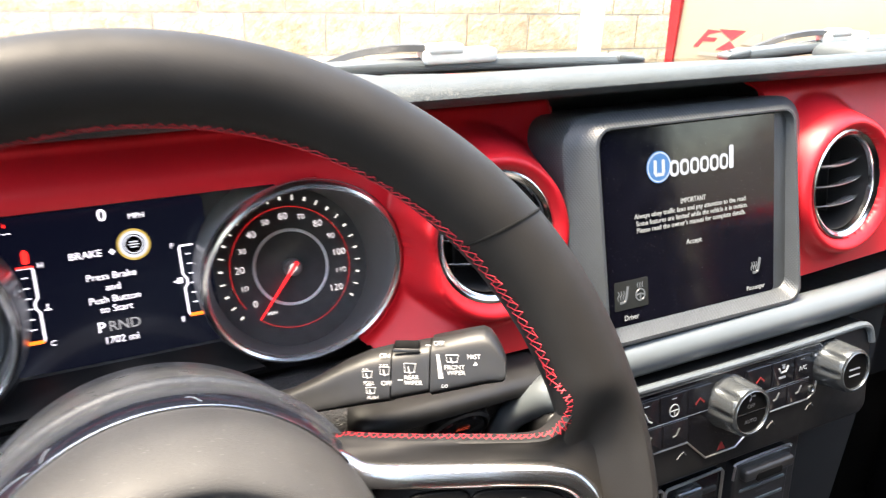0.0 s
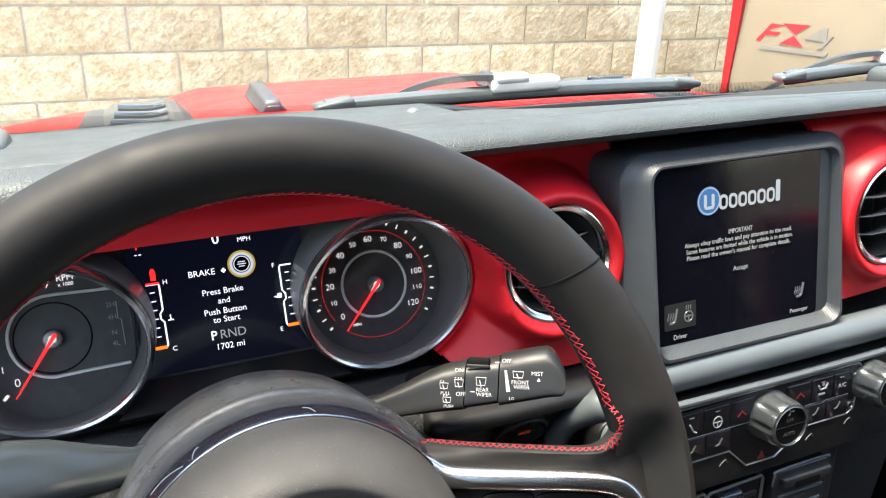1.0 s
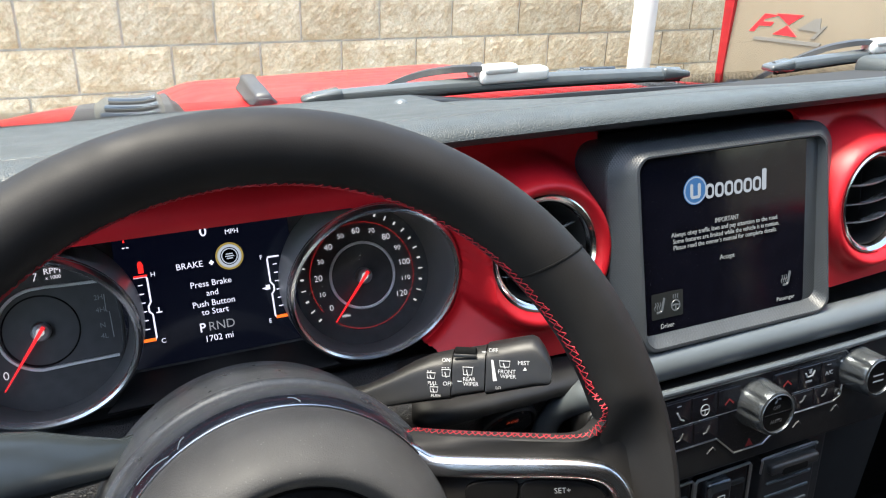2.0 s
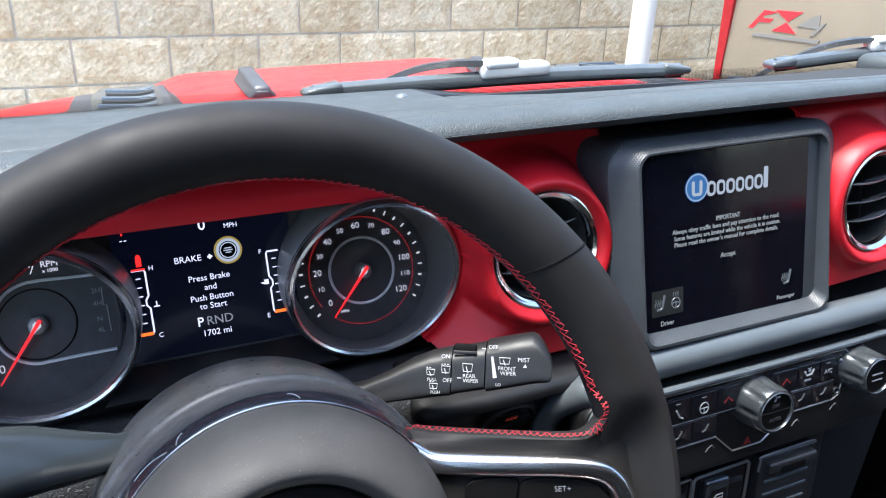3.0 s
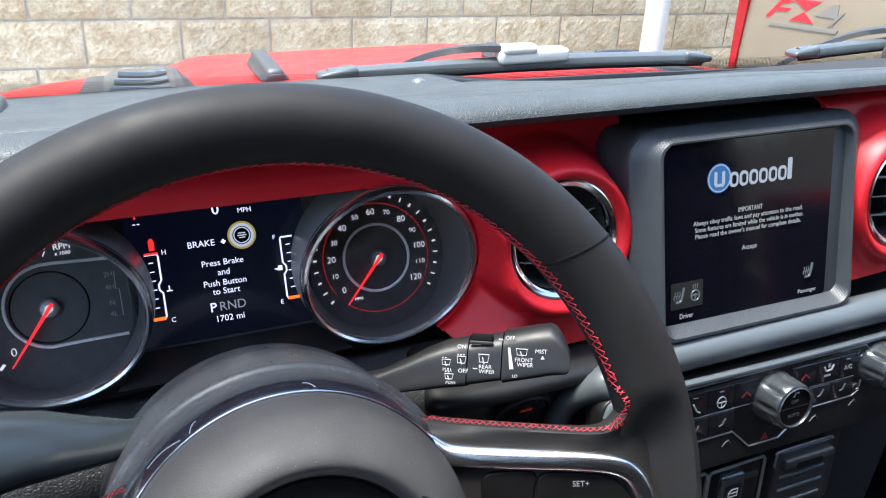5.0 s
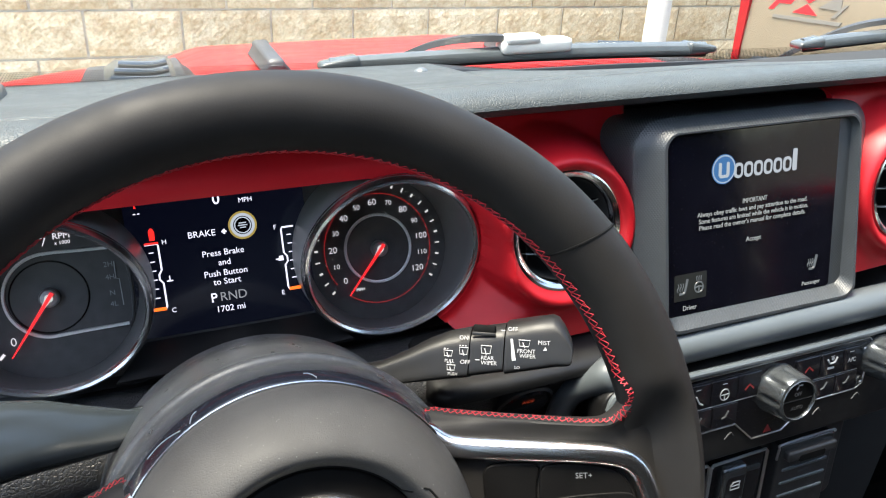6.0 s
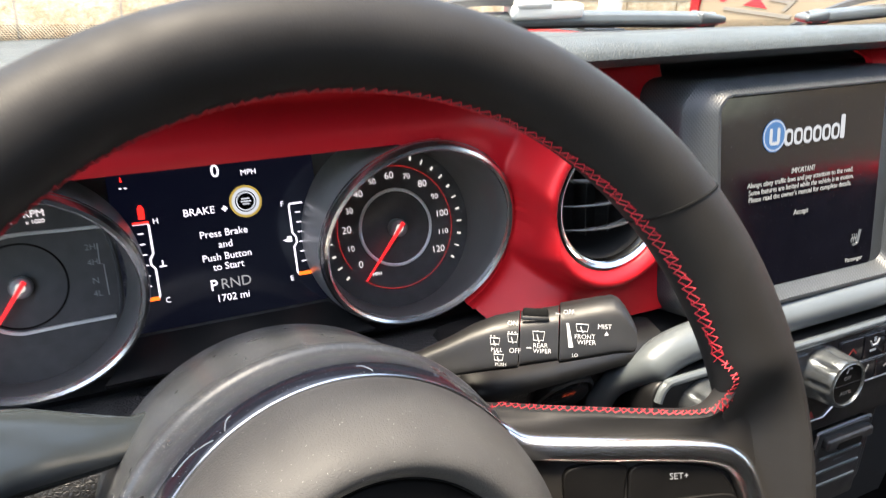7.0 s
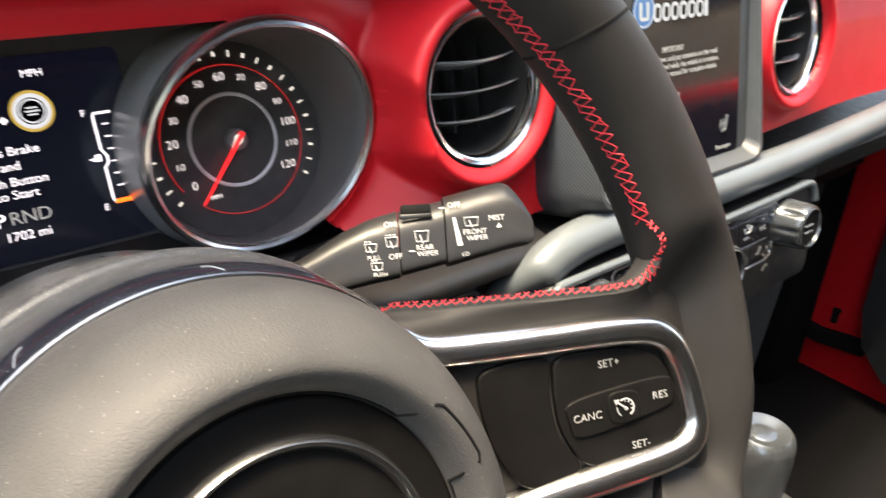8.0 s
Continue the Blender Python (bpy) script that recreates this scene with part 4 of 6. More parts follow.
def needle(g, deg, length):
    n = part("needle", loft([[(-0.004, -0.0013, 0.0075), (-0.004, 0.0013, 0.0075), (-0.004, 0.0010, 0.0090), (-0.004, -0.0010, 0.0090)], [(length, -0.0004, 0.0065), (length, 0.0004, 0.0065), (length, 0.0003, 0.0075), (length, -0.0003, 0.0075)]]), NEEDLE, g, "red lit pointer")
    n.rotation_euler = (0, 0, radians(deg))
    cap = part("needle_cap", revolve([(0.0062, 0.0), (0.0060, 0.0058), (0.0050, 0.0068), (0.0, 0.0072)], 36), CUP_GREY, g)
    light = revolve([(0.0, 0.0076), (0.0024, 0.0075), (0.0026, 0.0070)], 32)
    part("cap_light", slab([(0.0, -0.0021), (0.0062, -0.0011), (0.011, -0.0003), (0.011, 0.0003), (0.0062, 0.0011), (0.0, 0.0021)], 0.0068, 0.0074, bm=light), NUM_SOFT, cap).rotation_euler = (0, 0, radians(deg))


speedo = dial("speedometer", 1, "round speedometer dial")
part("inner_ring", revolve([(0.0240, 0.0003), (0.0244, 0.0012), (0.0256, 0.0012), (0.0262, 0.0003)], 72), DIAL_GREY, speedo)
part("inner_disc", revolve([(0.0, 0.0006), (0.0237, 0.0004)], 64), DIAL, speedo)
part("red_ring", tube([on_dial(0.0408, a, 0.0006) for a in range(-130, 218, 4)], 0.00013, 6), RED_LIT, speedo)
for k in range(13):
    mph = 10 * k
    a = 217 - 2.09 * mph
    big = mph % 20 == 0 or mph < 10
    letters("numeral", str(mph), 0.0066 if big else 0.0054, on_dial(0.0345, a, 0.0008), NUM_LIT, speedo, bold=-0.00012)
for k in range(25):
    a = 217 - 2.09 * 5 * k
    t_ = box((0.0468, 0, 0.0008), (0.0034 if k % 2 else 0.0026, 0.0009 if k % 2 else 0.0014, 0.0004))
    part("tick", t_, NUM_SOFT, speedo).rotation_euler = (0, 0, radians(a))
letters("marking", "MPH", 0.0032, on_dial(0.0335, 239, 0.0008), NUM_LIT, speedo)
needle(speedo, 229, 0.041)

tach = dial("tachometer", -1, "round engine speed dial")
for k in range(8):
    letters("numeral", str(k), 0.0078 if k in (0, 7) else 0.0066, on_dial(0.0355, 226 - 19.8 * k, 0.0008), NUM_LIT, tach, bold=-0.00012)
for k in range(15):
    t_ = box((0.0468, 0, 0.0008), (0.0042, 0.0012 if k % 2 else 0.0018, 0.0004))
    part("tick", t_, NUM_LIT if k < 12 else RED_LIT, tach).rotation_euler = (0, 0, radians(226 - 9.9 * k))
part("red_zone", tube([on_dial(0.0415, a, 0.0008) for a in range(88, 122, 3)], 0.0011, 6), RED_LIT, tach)
for k in range(5):
    part("red_hatch", box((0.0395, 0, 0.0009), (0.006, 0.0006, 0.0003)), RED_LIT, tach).rotation_euler = (0, 0, radians(99 + 3.0 * k))
letters("marking", "RPM", 0.0056, (0.0124, 0.0384, 0.0008), NUM_LIT, tach)
letters("marking", "x 1000", 0.0034, (0.0125, 0.0341, 0.0008), NUM_LIT, tach)
dtrim = [(0.0445, 0.0268, 0.001), (0.0230, 0.0276, 0.001), (0.0060, 0.0284, 0.001)] + [(0.0008 + 0.0272 * math.cos(radians(a)), 0.0012 + 0.0272 * math.sin(radians(a)), 0.001) for a in range(96, 270, 6)] + [(0.0060, -0.0256, 0.001), (0.0200, -0.0252, 0.001), (0.0445, -0.0250, 0.001)]
part("frame_trim", sweep(dtrim, [(-0.0011, -0.0006), (0.0011, -0.0006), (0.0008, 0.0012), (-0.0008, 0.0012)]), SILVER_DARK, tach)
part("frame_end", sweep(smooth_path([(0.0445, 0.0268, 0.0008), (0.0480, 0.0150, 0.0008), (0.0490, 0.0000, 0.0008), (0.0484, -0.0140, 0.0008), (0.0470, -0.0225, 0.0008), (0.0445, -0.0250, 0.0008)], 5), [(-0.0007, -0.0006), (0.0007, -0.0006), (0.0005, 0.0010), (-0.0005, 0.0010)]), PRINT_DARK, tach)
part("inner_ring", revolve([(0.0228, 0.0002), (0.0233, 0.0009), (0.0239, 0.0002)], 64), PIANO, tach)
part("inner_disc", revolve([(0.0, 0.0006), (0.0226, 0.0003)], 64), DIAL, tach)
for s_, v in (("2H", 0.0160), ("4H", 0.0074), ("N", -0.0032), ("4L", -0.0106)):
    letters("marking", s_, 0.0048, (0.0372, v, 0.0012), PRINT_DIM, tach)
part("shift_line", tube([(0.0409, 0.0177, 0.001), (0.0406, 0.0060, 0.001), (0.0426, 0.0055, 0.001), (0.0428, -0.0124, 0.001)], 0.0003, 6), PRINT, tach)
needle(tach, 233, 0.043)
# writing on the display
zd = 0.0003
letters("readout", "0", 0.0105, (0.0, 0.0600, zd), D_WHITE, cluster, bold=0.0001)
letters("readout", "MPH", 0.0048, (0.0195, 0.0575, zd), D_WHITE, cluster)
letters("readout", "BRAKE", 0.0062, (-0.0125, 0.0375, zd), D_WHITE, cluster)
bar("plus_mark", 0.0008, 0.0042, 0.0368, 0.0382, zd, D_WHITE, cluster)
bar("plus_mark", 0.0018, 0.0032, 0.0358, 0.0392, zd, D_WHITE, cluster)
for s_, v in (("Press Brake", 0.0232), ("and", 0.0163), ("Push Button", 0.0090), ("to Start", 0.0030)):
    letters("readout", s_, 0.0060, (0.0, v, zd), D_WHITE, cluster)
letters("readout", "P", 0.0090, (-0.0103, -0.0078, zd), D_WHITE, cluster, bold=0.0001)
letters("readout", "RND", 0.0088, (0.0030, -0.0078, zd), D_GREY, cluster)
letters("readout", "1702 mi", 0.0062, (0.0, -0.0162, zd), D_WHITE, cluster)
part("button_symbol", revolve([(0.0, zd), (0.0098, zd)], 40), D_AMBER, cluster).location = (0.0155, 0.0402, 0)
part("button_symbol", revolve([(0.0, zd + 0.0001), (0.0084, zd + 0.0001)], 40), D_PALE, cluster).location = (0.0155, 0.0402, 0)
part("button_symbol", revolve([(0.0, zd + 0.0002), (0.0064, zd + 0.0002)], 40), DISPLAY, cluster).location = (0.0155, 0.0402, 0)
part("button_symbol", revolve([(0.0050, zd + 0.0003), (0.0058, zd + 0.0003)], 40), D_PALE, cluster).location = (0.0155, 0.0402, 0)
for dv, w in ((0.0016, 0.0026), (0.0, 0.0032), (-0.0016, 0.0022)):
    bar("button_symbol", 0.0155 - w, 0.0155 + w, 0.0398 + dv, 0.0406 + dv, zd + 0.0004, D_PALE, cluster)
for sx, a_, b_ in ((-1, "H", "C"), (1, "F", "E")):
    xo = 0.0455
    letters("readout", a_, 0.0046, (sx * 0.0372, 0.0355, zd), D_WHITE, cluster)
    letters("readout", b_, 0.0046, (sx * 0.0372, -0.0115, zd), D_WHITE, cluster)
    way = [(sx * (xo + 0.0045), 0.0350, zd), (sx * (xo - 0.0035), 0.0350, zd), (sx * (xo - 0.0042), 0.0335, zd), (sx * (xo - 0.0042), 0.0170, zd), (sx * (xo - 0.0022), 0.0140, zd), (sx * (xo - 0.0022), 0.0105, zd), (sx * (xo - 0.0042), 0.0080, zd), (sx * (xo - 0.0042), -0.0080, zd), (sx * (xo - 0.0030), -0.0100, zd)]
    part("gauge_frame", sweep(way, [(-0.0006, -0.0001), (0.0006, -0.0001), (0.0006, 0.0001), (-0.0006, 0.0001)]), D_WHITE, cluster)
    for k in range(6):
        v = 0.029 - 0.0062 * k
        bar("gauge_tick", sx * (xo + 0.0008) - 0.0016, sx * (xo + 0.0008) + 0.0016, v, v + 0.0007, zd, D_WHITE, cluster)
    bar("gauge_level", sx * (xo + 0.0005) - 0.0042, sx * (xo + 0.0005) + 0.0042, -0.0105, -0.0083, zd, D_ORANGE, cluster)
bar("warning_mark", -0.0500, -0.0410, 0.0348, 0.0362, zd + 0.0002, D_RED, cluster)
part("warning_mark", slab([(-0.0462, 0.0375), (-0.0428, 0.0375), (-0.0425, 0.0430), (-0.0434, 0.0455), (-0.0450, 0.0458), (-0.0462, 0.0440)], zd, zd + 0.0002), D_RED, cluster)
part("warning_mark", slab([(-0.0530, 0.0600), (-0.0516, 0.0600), (-0.0523, 0.0630)], zd, zd + 0.0002), D_RED, cluster)
for k in range(2):
    bar("readout_dash", -0.0540 + 0.0026 * k, -0.0522 + 0.0026 * k, 0.0560, 0.0567, zd, D_WHITE, cluster)
part("fuel_symbol", slab([(0.0345, 0.0130), (0.0375, 0.0115), (0.0405, 0.0115), (0.0405, 0.0150), (0.0375, 0.0150), (0.0375, 0.0135)], zd, zd + 0.0002), D_WHITE, cluster)
part("heat_symbol", slab([(-0.0390, 0.0085), (-0.0350, 0.0085), (-0.0350, 0.0092), (-0.0366, 0.0095), (-0.0366, 0.0125), (-0.0374, 0.0125), (-0.0374, 0.0095), (-0.0390, 0.0092)], zd, zd + 0.0002), D_WHITE, cluster)

# ---- air vents ----
def air_vent(c, yaw):
    v = thing("air_vent", tilted(c, 0.16, yaw), "round air vent with chrome ring and dark slats", "air vent", "round dash vents")
    R = VENT_R
    part("chrome_ring", revolve([(R - 0.0056, -0.010), (R - 0.0056, 0.0002), (R - 0.0050, 0.0016), (R - 0.0040, 0.0020), (R - 0.0034, 0.0026), (R - 0.0016, 0.0040), (R + 0.0002, 0.0036), (R + 0.0012, 0.0010), (R + 0.0012, -0.006)], 96), VENT_CHROME, v, "polished chrome ring")
    # barrel coloured near-black for the shade inside the vent
    part("barrel", revolve([(R - 0.0060, -0.003), (R - 0.0075, -0.020), (R - 0.012, -0.045), (0.0, -0.046)], 64), CAVITY_SHADE, v)
    for k in (-1, 0, 1):
        y = 0.0158 * k + 0.001
        half = math.sqrt((R - 0.0075) ** 2 - y * y) - 0.001
        s = []
        for i in range(13):
            u = 2 * i / 12 - 1
            x, bow = half * u, -0.0022 * (1 - u * u)
            thick = (0.55 + 0.45 * (1 - u ** 4)) * (1.5 if k == 1 else 1.0)
            s.append([(x, y + bow + dy * thick + 0.24 * dz, dz - 0.003 - 0.005 * u * u) for dy, dz in ((-0.0008, 0.0), (-0.0004, 0.0010), (0.0004, 0.0010), (0.0008, 0.0), (0.0010, -0.013), (-0.0010, -0.013))])
        part("slat", loft(s), SLAT_GREY, v, "satin silver slat")
    # vanes take the same near-black, so the vent's depth looks unlit
    for x in (-0.018, 0.0, 0.018):
        part("vane", box((x, 0, -0.032), (0.0016, 0.055, 0.014), 0.0005), CAVITY_SHADE, v)
    return v


for c, yaw in VENTS:
    air_vent(c, yaw)

# ---- touch screen ----
SCREEN = tilted((0.372, 0.4165, 1.1485), 0.205)
unit = thing("touch_screen", SCREEN, "dashboard touch screen in knurled grey plastic frame", "touch screen")


def frame_ring(x0, x1, y0, y1, r, z, lip=0.0):
    """One outline of the frame; its lower side stands out as a ledge."""
    return [(x, y, z + lip * step(-0.045, -0.062, y)) for x, y in rrect(x0, x1, y0, y1, r, 8)]


part("frame_shell", loft([frame_ring(-0.106, 0.114, -0.080, 0.084, 0.020, -0.080), frame_ring(-0.1000, 0.1200, -0.0790, 0.0822, 0.022, -0.017), frame_ring(-0.0996, 0.1195, -0.0780, 0.0818, 0.022, -0.0125), frame_ring(-0.0984, 0.1182, -0.0772, 0.0810, 0.0215, -0.0104),
                          frame_ring(-0.0964, 0.1164, -0.0765, 0.0798, 0.021, -0.0090, 0.001), frame_ring(-0.0868, 0.0985, -0.0728, 0.0740, 0.013, 0.0036, 0.0045), frame_ring(-0.0850, 0.0964, -0.0712, 0.0730, 0.012, 0.0050, 0.0055), frame_ring(-0.0828, 0.0944, -0.0690, 0.0718, 0.011, 0.0050, 0.0055),
                          frame_ring(-0.0795, 0.0915, -0.0615, 0.0700, 0.008, -0.0010)], cap0=False, cap1=False), KNURL, unit, "knurled grey plastic screen frame", 0.5)
part("inner_strip", slab(rrect(0.0790, 0.0920, -0.0620, 0.0700, 0.002), -0.004, -0.0005), KNURL, unit)
part("glass", slab(rrect(-0.0800, 0.0788, -0.0618, 0.0702, 0.003), -0.004, 0.0002), DISPLAY, unit, "black glossy screen glass")
zs = 0.0006
mark = part("blue_mark", revolve([(0.0, zs), (0.0108, zs)], 40), D_BLUE, unit, "round blue screen emblem")
mark.location = (-0.0305, 0.0430, 0)
part("mark_ring", revolve([(0.0093, zs + 0.0002), (0.0101, zs + 0.0002)], 40), D_PALE, mark)
bar("mark_bar", -0.0048, -0.0022, -0.0050, 0.0050, zs + 0.0002, S_LOGO, mark, 0.0010)
bar("mark_bar", 0.0022, 0.0048, -0.0050, 0.0050, zs + 0.0002, S_LOGO, mark, 0.0010)
bar("mark_bar", -0.0040, 0.0040, -0.0062, -0.0040, zs + 0.0003, S_LOGO, mark, 0.0010)
for k in range(7):
    x = -0.0172 + 0.0091 * k
    last = k == 6
    bar("emblem_block", x - 0.0040, x + (0.0002 if last else 0.0040), 0.0352, 0.0352 + (0.0165 if last else 0.0112), zs, S_LOGO, unit, 0.0034 if not last else 0.0012)
    if not last:
        bar("emblem_hole", x - 0.0019, x + 0.0019, 0.0374, 0.0442, zs + 0.0003, DISPLAY, unit, 0.0018)
for s_, x, v, sz, wd in (("IMPORTANT", -0.0006, 0.0174, 0.0052, 0.0228), ("Always obey traffic laws and pay attention to the road.", -0.0010, 0.0118, 0.0050, 0.1030), ("Some features are limited while the vehicle is in motion.", 0.0002, 0.0068, 0.0050, 0.1025),
                         ("Please read the owner's manual for complete details.", -0.0007, 0.0020, 0.0050, 0.1000), ("Accept", -0.0002, -0.0120, 0.0054, 0.0143), ("Driver", -0.0572, -0.0567, 0.0054, 0.0122), ("Passenger", 0.0600, -0.0565, 0.0046, 0.0186)):
    letters("notice_line", s_, sz, (x, v, zs), S_TEXT, unit, width=wd)
bar("symbol_tile", -0.0712, -0.0425, -0.0505, -0.0305, zs - 0.0004, S_TILE, unit, 0.001)


def seat_symbol(x0, y0, glow_mat):
    """A heated seat: the seat's outline and warm air rising from it."""
    seat = part("seat_symbol", tube(smooth_path([(x0 + 0.0040, y0 + 0.0060, zs), (x0 + 0.0026, y0 - 0.0005, zs), (x0 + 0.0012, y0 - 0.0042, zs), (x0 - 0.0030, y0 - 0.0046, zs)], 4), 0.0010, 6), glow_mat, unit)
    for k in range(3):
        xk = x0 - 0.0042 + 0.0022 * k
        part("symbol_stroke", tube(smooth_path([(xk, y0 - 0.0028, zs), (xk - 0.0006, y0 - 0.0008, zs), (xk + 0.0006, y0 + 0.0012, zs), (xk, y0 + 0.0034, zs)], 3), 0.0004, 6), glow_mat, seat)


seat_symbol(-0.0639, -0.0405, S_TILE_LIT)
seat_symbol(0.0600, -0.0405, S_TILE_LIT)
rim_mark = part("wheel_symbol", tube([(-0.0494 + 0.0038 * math.cos(radians(a)), -0.0420 + 0.0040 * math.sin(radians(a)), zs) for a in range(0, 360, 20)], 0.0006, 6, True), S_TILE_LIT, unit)
part("symbol_stroke", tube([(-0.0530, -0.0422, zs), (-0.0494, -0.0412, zs), (-0.0458, -0.0422, zs)], 0.0006, 6), S_TILE_LIT, rim_mark)
part("symbol_stroke", tube([(-0.0494, -0.0412, zs), (-0.0494, -0.0458, zs)], 0.0006, 6), S_TILE_LIT, rim_mark)
for k in range(3):
    part("symbol_stroke", tube([(-0.0514 + 0.002 * k, -0.0368, zs), (-0.0518 + 0.002 * k, -0.0350, zs), (-0.0512 + 0.002 * k, -0.0332, zs)], 0.0004, 6), S_TILE_LIT, rim_mark)
# ---- climate panel ----
CLIM = tilted((0.383, 0.3790, 1.0170), 0.15)
clim = thing("climate_panel", CLIM, "black climate control panel with silver edges and three grey knobs", "climate panel")
part("body", slab(rrect(-0.150, 0.168, -0.0480, 0.0335, 0.012), -0.02, 0.0, 0.002), STALK_BLACK, clim)
part("rail", tube(smooth_path([(-0.146, 0.0200, 0.0012), (-0.140, 0.0300, 0.0012), (-0.120, 0.0320, 0.0012), (0.02, 0.0310, 0.0012), (0.120, 0.0318, 0.0012), (0.150, 0.0322, 0.0012), (0.162, 0.0280, 0.0012), (0.167, 0.0150, 0.0012)], 5), 0.0030, 10), PLASTIC_ROLL, clim, "grey rounded rail along the upper edge")
plate = [(0.1040, 0.0272), (-0.0880, 0.0272), (-0.0915, 0.0238), (-0.0870, -0.0150), (-0.0800, -0.0195), (-0.0303, -0.0193), (-0.0122, -0.0368), (0.0174, -0.0368), (0.0462, -0.0175), (0.0940, -0.0172), (0.1015, -0.0134), (0.1075, 0.0238)]
part("face", slab(plate, 0.0, 0.0010, 0.0004), PIANO, clim, "gloss black face")
part("edge_trim", tube([(x, y, 0.0012) for x, y in plate], 0.00075, 6, True), SILVER, clim, "thin silver edge")


def knob(x, y, R, name="knob"):
    rings = []
    for r, z, w in ((R + 0.001, 0.0, 0), (R, 0.005, 0.2), (R * 0.99, 0.0085, 1), (R * 0.955, 0.0185, 1), (R * 0.935, 0.0215, 0.5), (R * 0.90, 0.0232, 0), (R * 0.80, 0.0238, 0), (R * 0.78, 0.0215, 0), (R * 0.3, 0.0215, 0)):
        rings.append([(r * math.cos(a) * (1 - 0.095 * w * max(0.0, math.cos(8 * a)) ** 2), r * math.sin(a) * (1 - 0.095 * w * max(0.0, math.cos(8 * a)) ** 2), z) for a in [2 * math.pi * q / 108 for q in range(108)]])
    k = part(name, loft(rings), KNOB_GREY, clim, "satin grey metal knob with black face")
    k.location = (x, y, 0)
    part("knob_face", revolve([(0.0, 0.0222), (R * 0.76, 0.0220)], 40), KEY_BLACK, k)
    part("knob_ring", revolve([(R * 0.76, 0.0216), (R * 0.765, 0.0236), (R * 0.79, 0.0243), (R * 0.82, 0.0236)], 48), KNOB_GREY, k)
    return k


k1 = knob(0.0085, 0.0030, 0.0200)
bar("knob_line", -0.015, 0.015, -0.0003, 0.0001, 0.0223, KNOB_GREY, k1)
letters("marking", "OFF", 0.0042, (0.0, 0.0045, 0.0224), PRINT_DARK, k1)
letters("marking", "AUTO", 0.0042, (0.0, -0.0070, 0.0224), PRINT_DARK, k1)
for a in (90, 210, 330):
    part("fan_symbol", slab([(0, 0), (0.0030, 0.0008), (0.0034, 0.0022), (0.0014, 0.0020)], 0.0224, 0.0226), KEY_PRINT, k1).matrix_basis = Matrix.Translation((0, 0.0118, 0)) @ pose(0, 0, 0, 0, 0, a)
k2 = knob(0.1180, 0.0080, 0.0188)
bar("knob_line", -0.006, 0.006, 0.001, 0.0022, 0.0223, PRINT_DIM, k2)
bar("knob_line", -0.006, 0.006, -0.0042, -0.0030, 0.0223, PRINT_DIM, k2)
k3 = knob(-0.1080, 0.0080, 0.0188)
def clim_key(x0, x1, y0, y1):
    return part("key", slab(rrect(x0, x1, y0, y1, 0.0012), 0.001, 0.0022, 0.0006), PIANO, clim)


for x0, x1 in ((-0.0800, -0.0572), (-0.0562, -0.0318), (-0.0310, -0.0085), (0.0262, 0.0512), (0.0524, 0.0756), (0.0764, 0.0935)):
    upper = clim_key(x0, x1, 0.0024, 0.0224)
    if x1 < -0.03 or x0 > 0.05:
        bar("key_symbol", (x0 + x1) / 2 - 0.0022, (x0 + x1) / 2 + 0.0022, 0.0186, 0.0191, 0.0022, PRINT_DIM, upper)
    if x0 > 0.05 and x1 < 0.08:
        bar("key_symbol", 0.0595, 0.0665, 0.0078, 0.0096, 0.0022, PRINT_DIM, upper)
        part("key_symbol", tube([(0.0590, 0.0168, 0.0024), (0.0612, 0.0128, 0.0024), (0.0665, 0.0132, 0.0024), (0.0690, 0.0175, 0.0024)], 0.0008, 6), PRINT_DIM, upper)
        part("key_symbol", revolve([(0.0, 0.0024), (0.0016, 0.0023)], 16), PRINT_DIM, upper).location = (0.0645, 0.0168, 0)
    if x0 < -0.05 and x1 > -0.04:
        part("key_symbol", tube([(-0.0438 + 0.0042 * math.cos(radians(a)), 0.0098 + 0.0046 * math.sin(radians(a)), 0.0024) for a in range(0, 360, 20)], 0.00045, 6, True), PRINT_DIM, upper)
        part("key_symbol", tube([(-0.0478, 0.0098, 0.0024), (-0.0398, 0.0098, 0.0024)], 0.00045, 6), PRINT_DIM, upper)
        part("key_symbol", tube([(-0.0438, 0.0098, 0.0024), (-0.0438, 0.0054, 0.0024)], 0.00045, 6), PRINT_DIM, upper)
    if x1 < -0.055:
        part("key_symbol", tube([(-0.0705, 0.0140, 0.0024), (-0.0670, 0.0075, 0.0024), (-0.0640, 0.0060, 0.0024)], 0.0007, 6), PRINT_DIM, upper)
for x0, x1, y0 in ((-0.0800, -0.0545, -0.0178), (-0.0535, -0.0300, -0.0178), (0.0462, 0.0690, -0.0158), (0.0698, 0.0935, -0.0158)):
    lower = clim_key(x0, x1, y0, 0.0006)
    xm = (x0 + x1) / 2
    part("key_symbol", tube([(xm + 0.0030, y0 + 0.0128, 0.0024), (xm, y0 + 0.0080, 0.0024), (xm - 0.0032, y0 + 0.0072, 0.0024)], 0.0007, 6), PRINT_DARK, lower)
for x0, x1 in ((-0.0800, -0.0120), (0.0462, 0.0935)):
    part("key_line", tube([(x0, 0.0015, 0.0016), (x1, 0.0015, 0.0016)], 0.00035, 6), SILVER, clim)
    part("key_line", tube([(x0, 0.0236, 0.0014), (x1, 0.0236, 0.0014)], 0.00035, 6), KNOB_GREY, clim)
letters("marking", "A/C", 0.0054, (0.0855, 0.0112, 0.0024), PRINT_DIM, clim)
